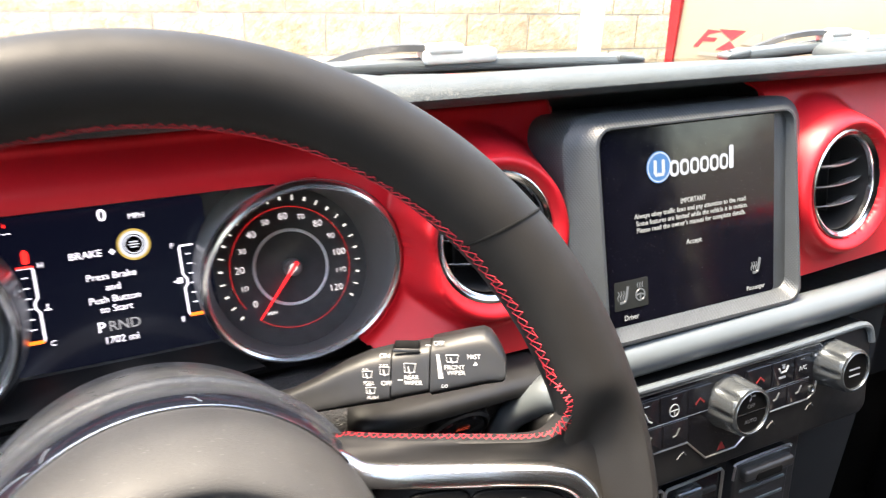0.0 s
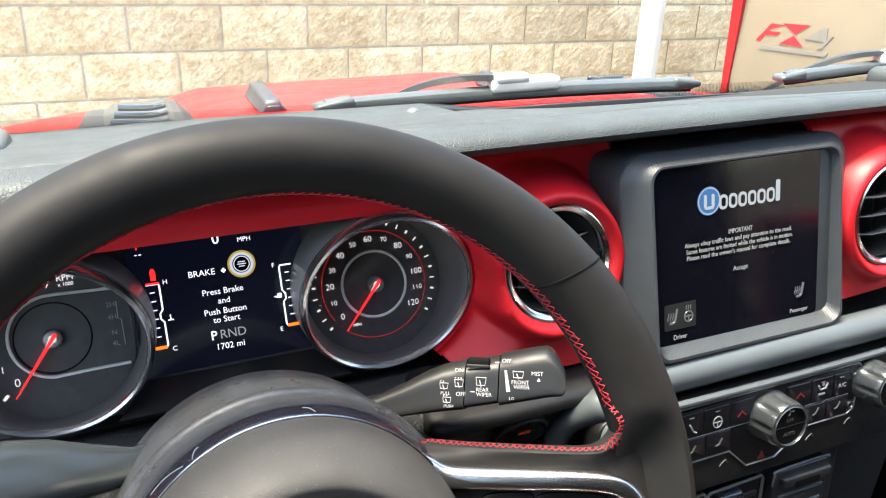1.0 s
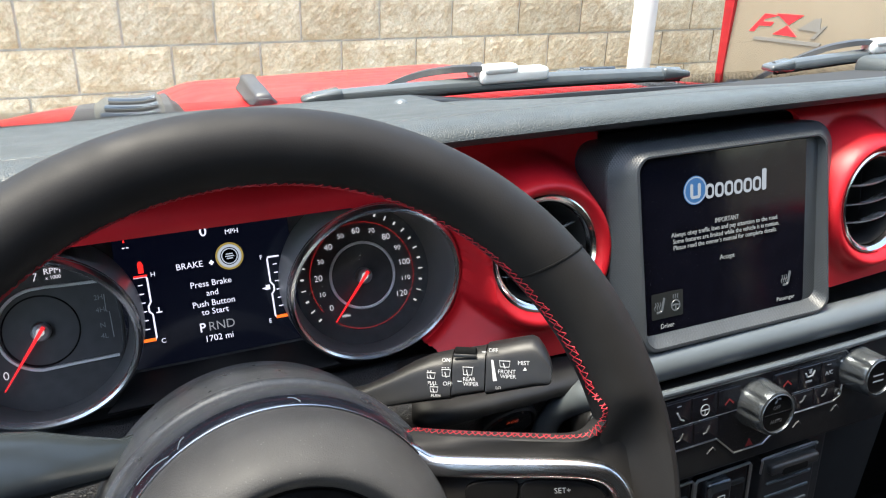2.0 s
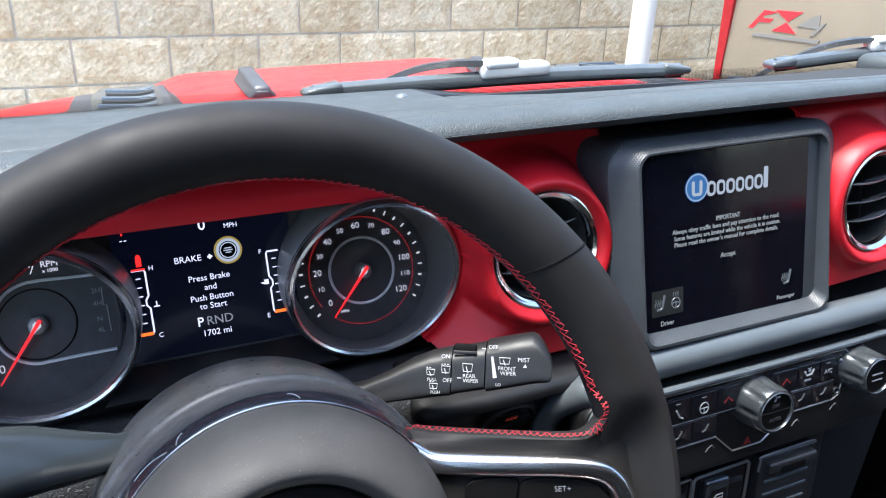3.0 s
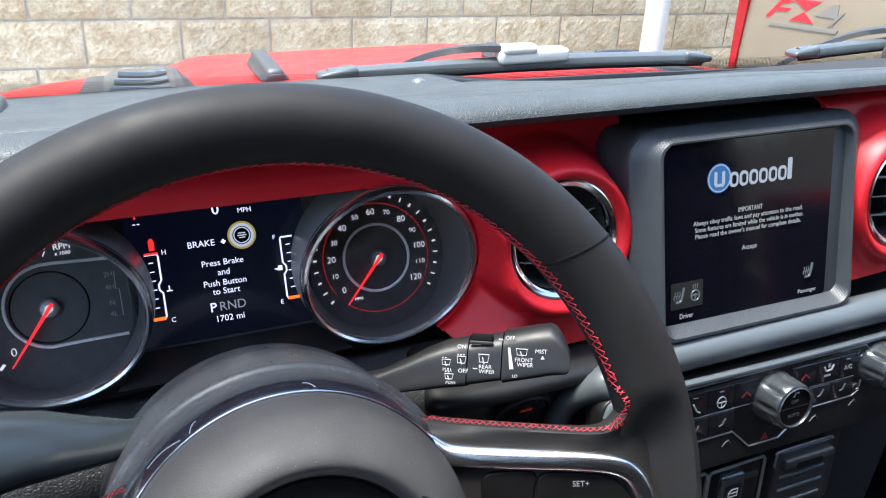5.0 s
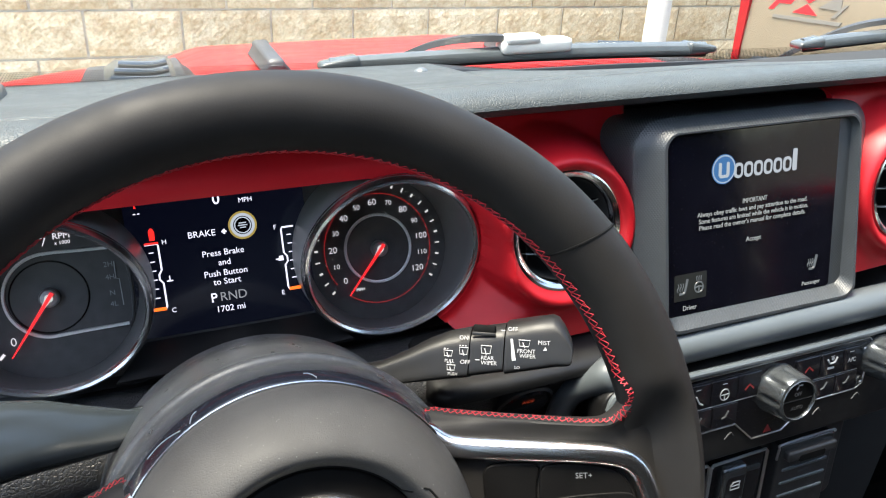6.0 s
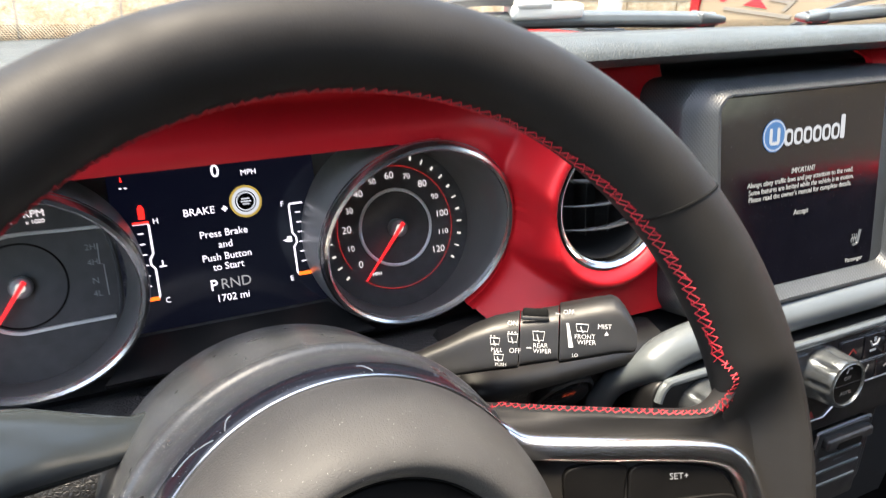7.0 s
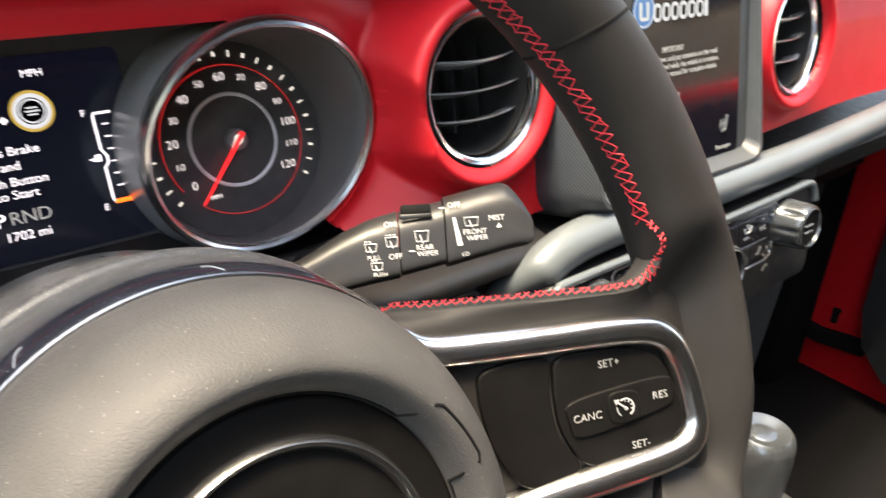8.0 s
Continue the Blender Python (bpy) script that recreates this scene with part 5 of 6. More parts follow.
for x, y in ((0.0550, -0.0292), (0.0974, -0.0248), (-0.0347, -0.0290), (-0.078, -0.0290)):
    part("key_symbol", tube([(x - 0.004, y - 0.002, 0.0006), (x - 0.001, y + 0.001, 0.0006), (x + 0.002, y + 0.0025, 0.0006), (x + 0.0042, y - 0.0005, 0.0006)], 0.0006, 6), PRINT_DARK, clim)
for x, y in ((0.0986, 0.0200), (0.0980, -0.0100), (-0.0850, 0.0200)):
    sc = part("screw", revolve([(0.0036, 0.001), (0.0034, 0.0020), (0.0024, 0.0022), (0.0018, 0.0012), (0.0, 0.0012)], 24), KNOB_GREY, clim, "small grey metal screw")
    sc.location = (x, y, 0)
for x, y, r_ in ((-0.0198, 0.0112, 0), (0.0400, 0.0125, 0)):
    part("red_arrow", sweep([(-0.0042, -0.0022, 0), (0.0, 0.0018, 0), (0.0042, -0.0022, 0)], [(-0.0007, 0.0022), (0.0007, 0.0022), (0.0007, 0.0024), (-0.0007, 0.0024)]), ARROW_RED, clim).matrix_basis = Matrix.Translation((x, y, 0)) @ pose(0, 0, 0, 0, 0, r_)
part("red_arrow", slab([(-0.0005, -0.0345), (0.0075, -0.0345), (0.0035, -0.0278)], 0.0010, 0.0013), ARROW_RED, clim)

# ---- switch panel under it ----
SWITCH = tilted((0.383, 0.3840, 0.9440), 0.05)
sw = thing("switch_panel", SWITCH, "dark switch panel with silver outlined window switches", "switch panel")
part("body", slab(rrect(-0.135, 0.115, -0.07, 0.033, 0.01), -0.03, -0.004, 0.003), PLASTIC, sw)
for x in (-0.0675, -0.0073):
    s_ = part("switch", slab(rrect(x - 0.029, x + 0.029, -0.064, 0.0080, 0.004), -0.004, 0.001, 0.001), PIANO, sw)
    part("switch_edge", tube([(x - 0.0290, -0.063, 0.002), (x - 0.0290, 0.0050, 0.002), (x - 0.0270, 0.0078, 0.002), (x + 0.0270, 0.0092, 0.002), (x + 0.0290, 0.0065, 0.002), (x + 0.0290, -0.063, 0.002)], 0.0013, 6), SILVER, s_, "thin silver edge")
    part("paddle", slab(rrect(x - 0.0205, x + 0.0050, -0.056, 0.0045, 0.004), 0.001, 0.0080, 0.0030), KNOB_GREY, s_, "grey switch paddle")
    part("paddle_face", slab(rrect(x - 0.0160, x + 0.0010, -0.050, -0.0040, 0.003), 0.0080, 0.0084), PIANO, s_)
    part("switch_symbol", tube([(x - 0.0120, -0.0165, 0.0087), (x - 0.0120, -0.0125, 0.0087), (x - 0.0095, -0.0095, 0.0087), (x - 0.0030, -0.0095, 0.0087), (x - 0.0030, -0.0165, 0.0087)], 0.0005, 6, True), PRINT_DIM, s_)
    part("switch_symbol", tube([(x - 0.0120, -0.0130, 0.0087), (x - 0.0030, -0.0130, 0.0087)], 0.0005, 6), PRINT_DIM, s_)
    part("slot_ridge", box((x + 0.0165, -0.0070, 0.001), (0.0150, 0.0050, 0.004), 0.0015), PLASTIC, s_)
usb = part("usb_cover", slab(rrect(0.0310, 0.0925, -0.066, 0.0110, 0.005), -0.004, 0.0065, 0.0025), PLASTIC, sw)
part("cover_edge", tube(smooth_path([(0.0310, -0.004, 0.0045), (0.0315, 0.0075, 0.0050), (0.0350, 0.0115, 0.0052), (0.0870, 0.0120, 0.0052), (0.0925, 0.0090, 0.0050)], 4), 0.0010, 6), SILVER, usb)
part("cover_handle", slab(rrect(0.0360, 0.0900, -0.0040, 0.0060, 0.003), 0.0065, 0.0125, 0.0025), PLASTIC, usb)
part("cover_notch", slab(rrect(0.0480, 0.0760, -0.0050, 0.0015, 0.002), 0.0066, 0.0128), GROOVE, usb)
for y in (-0.0150, -0.0290, -0.0430):
    part("cover_ridge", box((0.0620, y, 0.0065), (0.050, 0.0028, 0.003), 0.001), PLASTIC_ROLL, usb)
bar("cover_mark", 0.0560, 0.0680, -0.0225, -0.0205, 0.0066, PRINT_DARK, usb)

# ---- middle console and gear lever ----
console = thing("centre_console", Matrix.Translation((0.39, 0.10, 0.505)), "black plastic centre console", "console")
part("body", box((0, 0.02, 0.15), (0.22, 0.58, 0.30), 0.03, 3), PLASTIC_GRAIN, console)
part("top_plate", box((0, 0.03, 0.302), (0.17, 0.40, 0.012), 0.005, 2), PLASTIC, console)
lever = thing("gear_lever", Matrix.Translation((0.389, 0.305, 0.787)), "gear lever with satin silver knob", "gear lever")
part("knob", revolve([(0.0185, 0.060), (0.0232, 0.066), (0.0240, 0.116), (0.0234, 0.127), (0.0214, 0.1335), (0.0185, 0.1362), (0.0160, 0.1358), (0.0120, 0.1335), (0.0, 0.1328)], 48), KNOB_GREY, lever, "satin silver cylindrical knob")
part("boot", revolve([(0.05, 0.0), (0.040, 0.02), (0.028, 0.035), (0.022, 0.05), (0.017, 0.062)], 32), LEATHER, lever)
part("knob_cap", revolve([(0.0, 0.1336), (0.0085, 0.1340), (0.0095, 0.1334)], 32), KNOB_GREY, lever)

# ---- doors ----
door = thing("door_1", Matrix.Translation((1.16, 0.10, 0.45)), "red car door with black inner panel", "car door", kind="structure")
part("skin", box((0.025, 0.0, 0.33), (0.05, 1.06, 0.70), 0.02, 3), RED_PAINT, door)
inner = [(-0.45, 0.10), (-0.10, 0.10), (0.25, 0.085), (0.34, 0.11), (0.385, 0.155), (0.40, 0.22), (0.41, 0.66), (-0.45, 0.66)]
part("inner_panel", loft([[(0.0, y, z) for y, z in inner], [(-0.045, y * 0.98, 0.01 + z * 0.97) for y, z in inner]]), PLASTIC_GRAIN, door)
part("armrest", box((-0.05, -0.05, 0.33), (0.06, 0.46, 0.06), 0.02, 3), PLASTIC, door)
part("check_strap", sweep([(-0.01, 0.38, 0.14), (-0.02, 0.45, 0.135), (-0.02, 0.53, 0.14)], [(-0.008, -0.012), (0.008, -0.012), (0.008, 0.012), (-0.008, 0.012)]), GROOVE, door, "black door strap")
part("hinge_pin", revolve([(0.006, 0.0), (0.006, 0.018), (0.0072, 0.019), (0.0072, 0.024), (0.0, 0.026)], 16), GROOVE, door).location = (-0.006, 0.44, 0.16)
tagged(part("kick_panel", box((1.10, 0.60, 0.70), (0.12, 0.06, 0.42), 0.02, 2), CARPET), "black footwell side panel", "panel", kind="structure")

# ---- steering wheel ----
WA = radians(24.4)
WHEEL = axes((0.003, 0.266, 1.115), (1, 0, 0), (0, math.sin(WA), math.cos(WA)), (0, -math.cos(WA), math.sin(WA)))
wheel = thing("steering_wheel", WHEEL, "black leather steering wheel with red stitching and chrome spoke trim", "steering wheel")
RR, RT = 0.1812, 0.0190


def on_rim(deg, phi, grow=0.0):
    """A point of the rim: deg round the wheel, phi round the tube (0 outside, 90 towards the driver)."""
    a, p = radians(deg), radians(phi)
    thin = 0.0020 * step(25, 70, abs((deg + 90) % 180 - 90)) * (1 if math.sin(a) > 0 else 0)
    r = RR + thin + (RT - thin + grow) * math.cos(p)
    return Vector((r * math.cos(a), r * math.sin(a), (RT + grow) * 1.02 * math.sin(p)))


def pocket(p):
    """Lets the rim's inner half sink where the chrome key surrounds sit."""
    w = step(0.066, 0.030, abs(p.y + 0.028)) * step(0.192, 0.172, abs(p.x))
    return Vector((p.x, p.y, p.z if p.z < -0.006 else p.z * (1 - w) - 0.006 * w))


rim_bm = loft([[pocket(on_rim(360 * k / 240, 360 * j / 40)) for j in range(40)] for k in range(240)], True, loop=True)
part("rim", rim_bm, LEATHER, wheel, "black leather rim")
for a in (37.2, 142.8, 218.0, 322.0):
    part("rim_seam", tube([on_rim(a - 2.2 * math.cos(radians(p)), p, -0.0002) for p in range(0, 360, 10)], 0.00075, 6, True), GROOVE, wheel)


FRONT_N = [(0.060, -0.045), (0.085, -0.033), (0.110, -0.022), (0.135, -0.009), (0.160, 0.0), (0.180, 0.002)]      # the spoke dishes towards the hub
EDGE_N = [(0.060, -0.058), (0.072, -0.0525), (0.100, -0.034), (0.130, -0.015), (0.150, -0.003), (0.165, 0.003), (0.180, 0.006)]
EDGE_V = [(0.060, 0.0335), (0.072, 0.0305), (0.086, 0.0280), (0.105, 0.0245), (0.125, 0.0210), (0.145, 0.0180), (0.180, 0.0165)]


def half_spoke(s):
    """The leather wrapped arm from the hub to the rim on one side (s: +1 or -1), dished, and flared where it meets the rim."""
    rings = []
    for k in range(45):
        u = 0.062 + (0.1785 - 0.062) * k / 44
        flare = max(0.0, (u - 0.150) / 0.028) ** 2
        top = table(u, EDGE_V) + 0.042 * flare
        low = -0.058 - 0.05 * flare
        ne, nf = table(u, EDGE_N), table(u, FRONT_N) - 0.0045
        mid = table(u, EDGE_V) - 0.009 + 0.02 * flare
        ctl = [(top - 0.002, ne - 0.010), (top, ne - 0.003), (top - 0.003, ne + 0.0015 + 0.003 * step(0.158, 0.178, u)), (mid, nf), (mid - 0.02, nf), (low + 0.015, nf), (low, nf - 0.004), (low - 0.002, nf - 0.012), (low + 0.012, nf - 0.022), (mid - 0.01, ne - 0.016)]
        rings.append([(s * u, p.x, p.y) for p in smooth_path([(a, b, 0) for a, b in ctl], 3, True)])
    return loft(rings)


for s in (1, -1):
    part("spoke", half_spoke(s), LEATHER, wheel, "leather wrapped spoke")


def stitches(which):
    """Red cross stitching: an arc of the rim's inside (0, 1) or one spoke's upper edge (2, 3)."""
    bm = bmesh.new()
    rnd = random.Random(which)

    def thread(a, b, r=0.00025):
        d = b - a
        mid = (a + b) / 2
        tube([a, mid + Vector((0, 0, 0.0003)), b], r, 5, False, bm, up=(0.3, 0.2, 0.93) if abs(d.normalized().z) < 0.9 else (1, 0, 0))
    step_deg = 1.42
    for a0, a1 in [((13.5, 166.5), (205.0, 335.0))[which]] if which < 2 else []:
        def knot(k, side):
            """Hole k of a side (-1, 1), or the crossing after it (0)."""
            pick = random.Random(1000 * which + 7 * k + side)
            a = a0 + step_deg * (k + (0.5 if side == 0 else 0.12 * side)) + pick.uniform(-0.22, 0.22)
            turn = 11 * step(60, 30, min(a, abs(180 - a)))       # the seam wanders to the front near the spokes
            return on_rim(a, 181.0 - turn + 9.5 * side + pick.uniform(-1.6, 1.6) * (2 if side == 0 else 1), 0.0003 if side else 0.0007)
        for k in range(int((a1 - a0) / step_deg)):
            for side in (-1, 1):
                cross = knot(k, 0)
                thread(knot(k, side), cross, 0.00024)
                thread(cross, knot(k + 1, side), 0.00024)
                if rnd.random() < 0.45:                          # a second turn of the thread beside the first
                    thread(knot(k, side).lerp(cross, 0.12), knot(k + 1, side).lerp(cross, 0.35), 0.0002)
    for s in [3 - 2 * (which - 1)] if which > 1 else []:
        way = smooth_path([on_rim(14.0, 163, 0.0006), Vector((0.1612, 0.0320, 0.0040)), Vector((0.1620, 0.0265, 0.0040)), Vector((0.1606, 0.0215, 0.0024)), Vector((0.1545, 0.0180, 0.0006)), Vector((0.1430, 0.0180, -0.0055)), Vector((0.125, 0.0213, -0.0165)),
                           Vector((0.105, 0.0248, -0.0292)), Vector((0.0862, 0.0283, -0.0416)), Vector((0.0765, 0.0305, -0.0485)), Vector((0.0725, 0.0290, -0.0505)), Vector((0.0705, 0.0240, -0.050))], 14)
        for p in way:                                        # keeps the thread on the leather where the spoke meets the rim
            r = math.hypot(p.x, p.y)
            if r > RR - RT + 0.0004:
                p.z = max(p.z, pocket(Vector((p.x, p.y, 1.02 * math.sqrt(RT ** 2 - (RR - r) ** 2)))).z + 0.0005)
        way = [Vector((s * p.x, p.y, p.z)) for p in way]
        even, gone = [way[0]], 0.0
        for a, b in zip(way, way[1:]):
            gone += (b - a).length
            if gone >= 0.0027:
                even.append(b)
                gone = 0.0
        for i in range(len(even) - 1):
            t = (even[i + 1] - even[i]).normalized()
            side = Vector((-t.y, t.x, 0)) * (rnd.uniform(0.0009, 0.0014) + 0.0014 * step(0.150, 0.160, abs(even[i].x)))
            slip = t * rnd.uniform(-0.0006, 0.0006)
            thread(even[i] - side + slip, even[i + 1] + side, 0.00023)
            thread(even[i] + side, even[i] * 0.4 + even[i + 1] * 0.6 - side + slip, 0.00023)
    return bm


for k in range(4):
    tagged(part("stitching", stitches(k), THREAD, wheel, "red cross stitching"), kind="stuff")

# hub: bowl behind, gloss band, air bag cover, badge ring; its middle lies a little under the rim's
HUB_V = -0.026


def hub_part(name, profile, material, label="", sharp=0.6, sx=1.0):
    ob = part(name, revolve(profile, 128, sx=sx), material, wheel, label, sharp)
    ob.location = (0, HUB_V, 0)
    return ob


hub_part("hub_bowl", [(p.x, p.y) for p in smooth_path([(0.0895, -0.0475, 0), (0.0906, -0.0500, 0), (0.0912, -0.0570, 0), (0.0916, -0.0660, 0), (0.0932, -0.0715, 0), (0.0954, -0.0745, 0), (0.0961, -0.0780, 0), (0.0953, -0.0830, 0), (0.0943, -0.0920, 0), (0.0943, -0.1020, 0), (0.0948, -0.1200, 0), (0.0955, -0.1500, 0), (0.0945, -0.1600, 0), (0.06, -0.1620, 0)], 3)], PLASTIC_DUSTY, "dusty black plastic hub bowl", 1.2, 1.02)
hub_part("hub_band", [(0.0850, -0.0378), (0.0864, -0.0376), (0.0872, -0.0386), (0.0905, -0.0470), (0.0906, -0.0485)], GLOSS_DUST, "scratched gloss black band")
part("hub_line", tube([(0.0865 * math.cos(a), HUB_V + 0.0865 * math.sin(a), -0.0370) for a in [2 * math.pi * k / 128 for k in range(128)]], 0.0009, 6, True), CHROME, wheel)
for deg, turn, length in ((80, 50, 0.009), (117, -60, 0.010), (128, 20, 0.020)):
    r0 = 0.0889
    ctl = []
    for k in range(7):
        d = (k / 6 - 0.5) * length
        a = radians(deg) + d * math.cos(radians(turn)) / r0
        r = r0 + 0.22 * d * math.sin(radians(turn)) + 0.0006 * math.sin(math.pi * k / 6)
        ctl.append((r * math.cos(a), HUB_V + r * math.sin(a), -0.0386 - 2.545 * (r - 0.0872) + 0.0002))
    part("pale_stroke", tube(ctl, 0.00022, 5), PRINT_DIM, wheel, "pale curved stroke on the gloss band")


dome = [(0.0862, -0.0420), (0.0860, -0.0350), (0.0850, -0.0290), (0.0818, -0.0180), (0.0768, -0.0080), (0.0715, 0.0005), (0.0668, 0.0045), (0.0628, 0.0060), (0.0602, 0.0052), (0.0580, 0.0028), (0.0562, -0.0010), (0.0548, -0.0038), (0.0535, -0.0050), (0.045, -0.0055), (0.0, -0.0055)]
dome = [(p.x, p.y) for p in smooth_path([(a, b, 0) for a, b in dome], 3)]
hub_part("airbag_cover", dome, LEATHER_SOFT, "grained black air bag cover", 1.4)


def dome_n(x, y):
    """Height of the air bag cover at x, y from its middle."""
    r = math.hypot(x, y)
    for (r1, n1), (r0, n0) in zip(dome, dome[1:]):
        if r0 <= r <= r1 and r1 > r0:
            return n0 + (n1 - n0) * (r - r0) / (r1 - r0)
    return -0.0055


tab_out = []
for k in range(180):
    a = 2 * k
    off = min(abs((a - q + 180) % 360 - 180) for q in (25.0, 155.0))
    r = 0.0552 + 0.0085 * step(14.5, 10.0, off)
    tab_out.append((r * math.cos(radians(a)), r * math.sin(radians(a))))
part("cover_seam", tube([(x, y, dome_n(x, y) + 0.0001) for x, y in tab_out], 0.0005, 6, True), GROOVE, wheel).location = (0, HUB_V, 0)
# same vinyl as the cover; key black stands in for the dish's shade
hub_part("inner_cover", [(0.0545, -0.0050), (0.0542, -0.0036), (0.0530, -0.0030), (0.0480, -0.0032), (0.0400, -0.0036)], KEY_BLACK, "inner air bag cover, blackened for the shade in its dish", 1.2)
hub_part("badge_ring", [(0.0400, -0.0060), (0.0402, -0.0022), (0.0412, -0.0004), (0.0424, 0.0002), (0.0434, -0.0008), (0.0440, -0.0030), (0.0442, -0.0060)], CHROME, "chrome ring")
hub_part("badge_disc", [(0.0402, -0.0034), (0.0385, -0.0030), (0.020, -0.0022), (0.0, -0.0018)], KEY_BLACK)

# spoke trim and keys
trim_way = [(0.0600, 0.0260, -0.0455), (0.0700, 0.0200, -0.0400), (0.0800, 0.0125, -0.0358), (0.1000, 0.0080, -0.0265), (0.1200, 0.0047, -0.0172), (0.1390, 0.0018, -0.0080), (0.1560, -0.0028, -0.0014), (0.1650, -0.0105, 0.0005), (0.1690, -0.0220, 0.0010), (0.1705, -0.0340, 0.0010), (0.1700, -0.0450, 0.0010),
            (0.1640, -0.0515, 0.0003), (0.1520, -0.0530, -0.0030), (0.1350, -0.0528, -0.0095), (0.1150, -0.0532, -0.0195), (0.0950, -0.0540, -0.0290), (0.0750, -0.0550, -0.0380)]
trim_prof = [(p.x, p.y) for p in smooth_path([(-0.0060, -0.0040, 0), (-0.0057, -0.0005, 0), (-0.0035, 0.0024, 0), (0.0, 0.0030, 0), (0.0038, 0.0018, 0), (0.0056, -0.0012, 0), (0.0060, -0.0040, 0)], 3)]


def key_frame(s):
    """The keys lie in a plane that dips towards the hub."""
    return Matrix.Translation((s * 0.09, 0.0, -0.0325)) @ pose(0, 0, 0, 0, -23.2 * s, 0)


for s in (1, -1):
    prof = trim_prof if s > 0 else [(-x, y) for x, y in trim_prof]
    part("spoke_trim", sweep(smooth_path([(s * x, y, z) for x, y, z in trim_way], 6), prof), CHROME, wheel, "bright chrome spoke frame", 1.2)

    def key(pts, z0, z1, material=KEY_BLACK, label="", name="key", bevel=0.0006):
        q = [(s * (x - 0.09) * 1.088, y) for x, y in pts]
        q = [(p.x, p.y) for p in smooth_path([(x, y, 0) for i, (x, y) in enumerate(q) for x, y in ((x * 0.78 + q[i - 1][0] * 0.22, y * 0.78 + q[i - 1][1] * 0.22), (x * 0.78 + q[(i + 1) % len(q)][0] * 0.22, y * 0.78 + q[(i + 1) % len(q)][1] * 0.22))], 3, True)]
        if s < 0:
            q = q[::-1]
        ob = part(name, slab(q, z0, z1, bevel), material, wheel, label, 0.15)
        ob.matrix_basis = key_frame(s)
        return ob
    key([(0.070, 0.019), (0.074, -0.050), (0.110, -0.053), (0.150, -0.053), (0.167, -0.048), (0.168, -0.030), (0.160, -0.005), (0.140, 0.0025), (0.100, 0.0085)], -0.012, -0.0035, GROOVE, "", "key_bed", 0.0)
    pad = key([(0.1215, -0.0015), (0.1180, -0.0137), (0.1175, -0.0312), (0.1250, -0.0485), (0.1540, -0.0478), (0.1630, -0.0436), (0.1635, -0.0297), (0.1560, -0.0085)], -0.004, 0.0014, KEY_BLACK, "matt black key pad", "key", 0.0009)
    key([(0.1585, -0.0335), (0.1612, -0.0285), (0.1600, -0.0205), (0.1215, -0.0195), (0.1205, -0.0270), (0.1226, -0.0353)], 0.0, 0.0026)
    key([(0.1348, -0.0325), (0.1465, -0.0343), (0.1478, -0.0230), (0.1361, -0.0207)], 0.0, 0.0033)
    key([(0.0945, 0.0010), (0.0920, -0.0115), (0.0935, -0.0317), (0.1015, -0.0490), (0.1238, -0.0485), (0.1162, -0.0312), (0.1167, -0.0137), (0.1200, -0.0012)], -0.004, 0.0010, KEY_BLACK, "blank matt black key", "key", 0.0009)
    if s > 0:
        for word, x, y, z in (("SET+", 0.1394, -0.0103, 0.0016), ("RES", 0.1553, -0.0277, 0.0028), ("CANC", 0.1276, -0.0275, 0.0028), ("SET-", 0.1453, -0.0445, 0.0016)):
            letters("marking", word, 0.0041, ((x - 0.09) * 1.088, y, z), KEY_PRINT, pad, -6, bold=-0.00005)
        xc, yc, zc = (0.1415 - 0.09) * 1.088, -0.0280, 0.0035
        part("cruise_symbol", tube([(xc + 0.0034 * math.cos(radians(a)), yc + 0.0034 * math.sin(radians(a)), zc) for a in range(-65, 116, 15)], 0.00030, 6), KEY_PRINT, pad)
        part("cruise_symbol", tube([(xc + 0.0034 * math.cos(radians(a)), yc + 0.0034 * math.sin(radians(a)), zc) for a in range(165, 231, 15)], 0.00030, 6), KEY_PRINT, pad)
        for a in (-20, 15, 50, 85):
            part("cruise_symbol", tube([(xc + r * math.cos(radians(a)), yc + r * math.sin(radians(a)), zc) for r in (0.0022, 0.0032)], 0.00022, 6), KEY_PRINT, pad)
        part("cruise_symbol", tube([(xc + 0.0006, yc - 0.0008, zc), (xc - 0.0030, yc + 0.0030, zc)], 0.00038, 6), KEY_PRINT, pad)
        part("cruise_symbol", slab([(xc - 0.0040, yc + 0.0040), (xc - 0.0036, yc + 0.0018), (xc - 0.0018, yc + 0.0036)], zc - 0.0002, zc + 0.0001), KEY_PRINT, pad)
        part("cruise_symbol", revolve([(0.0, zc), (0.0008, zc)], 16), KEY_PRINT, pad).location = (xc, yc - 0.0003, 0)

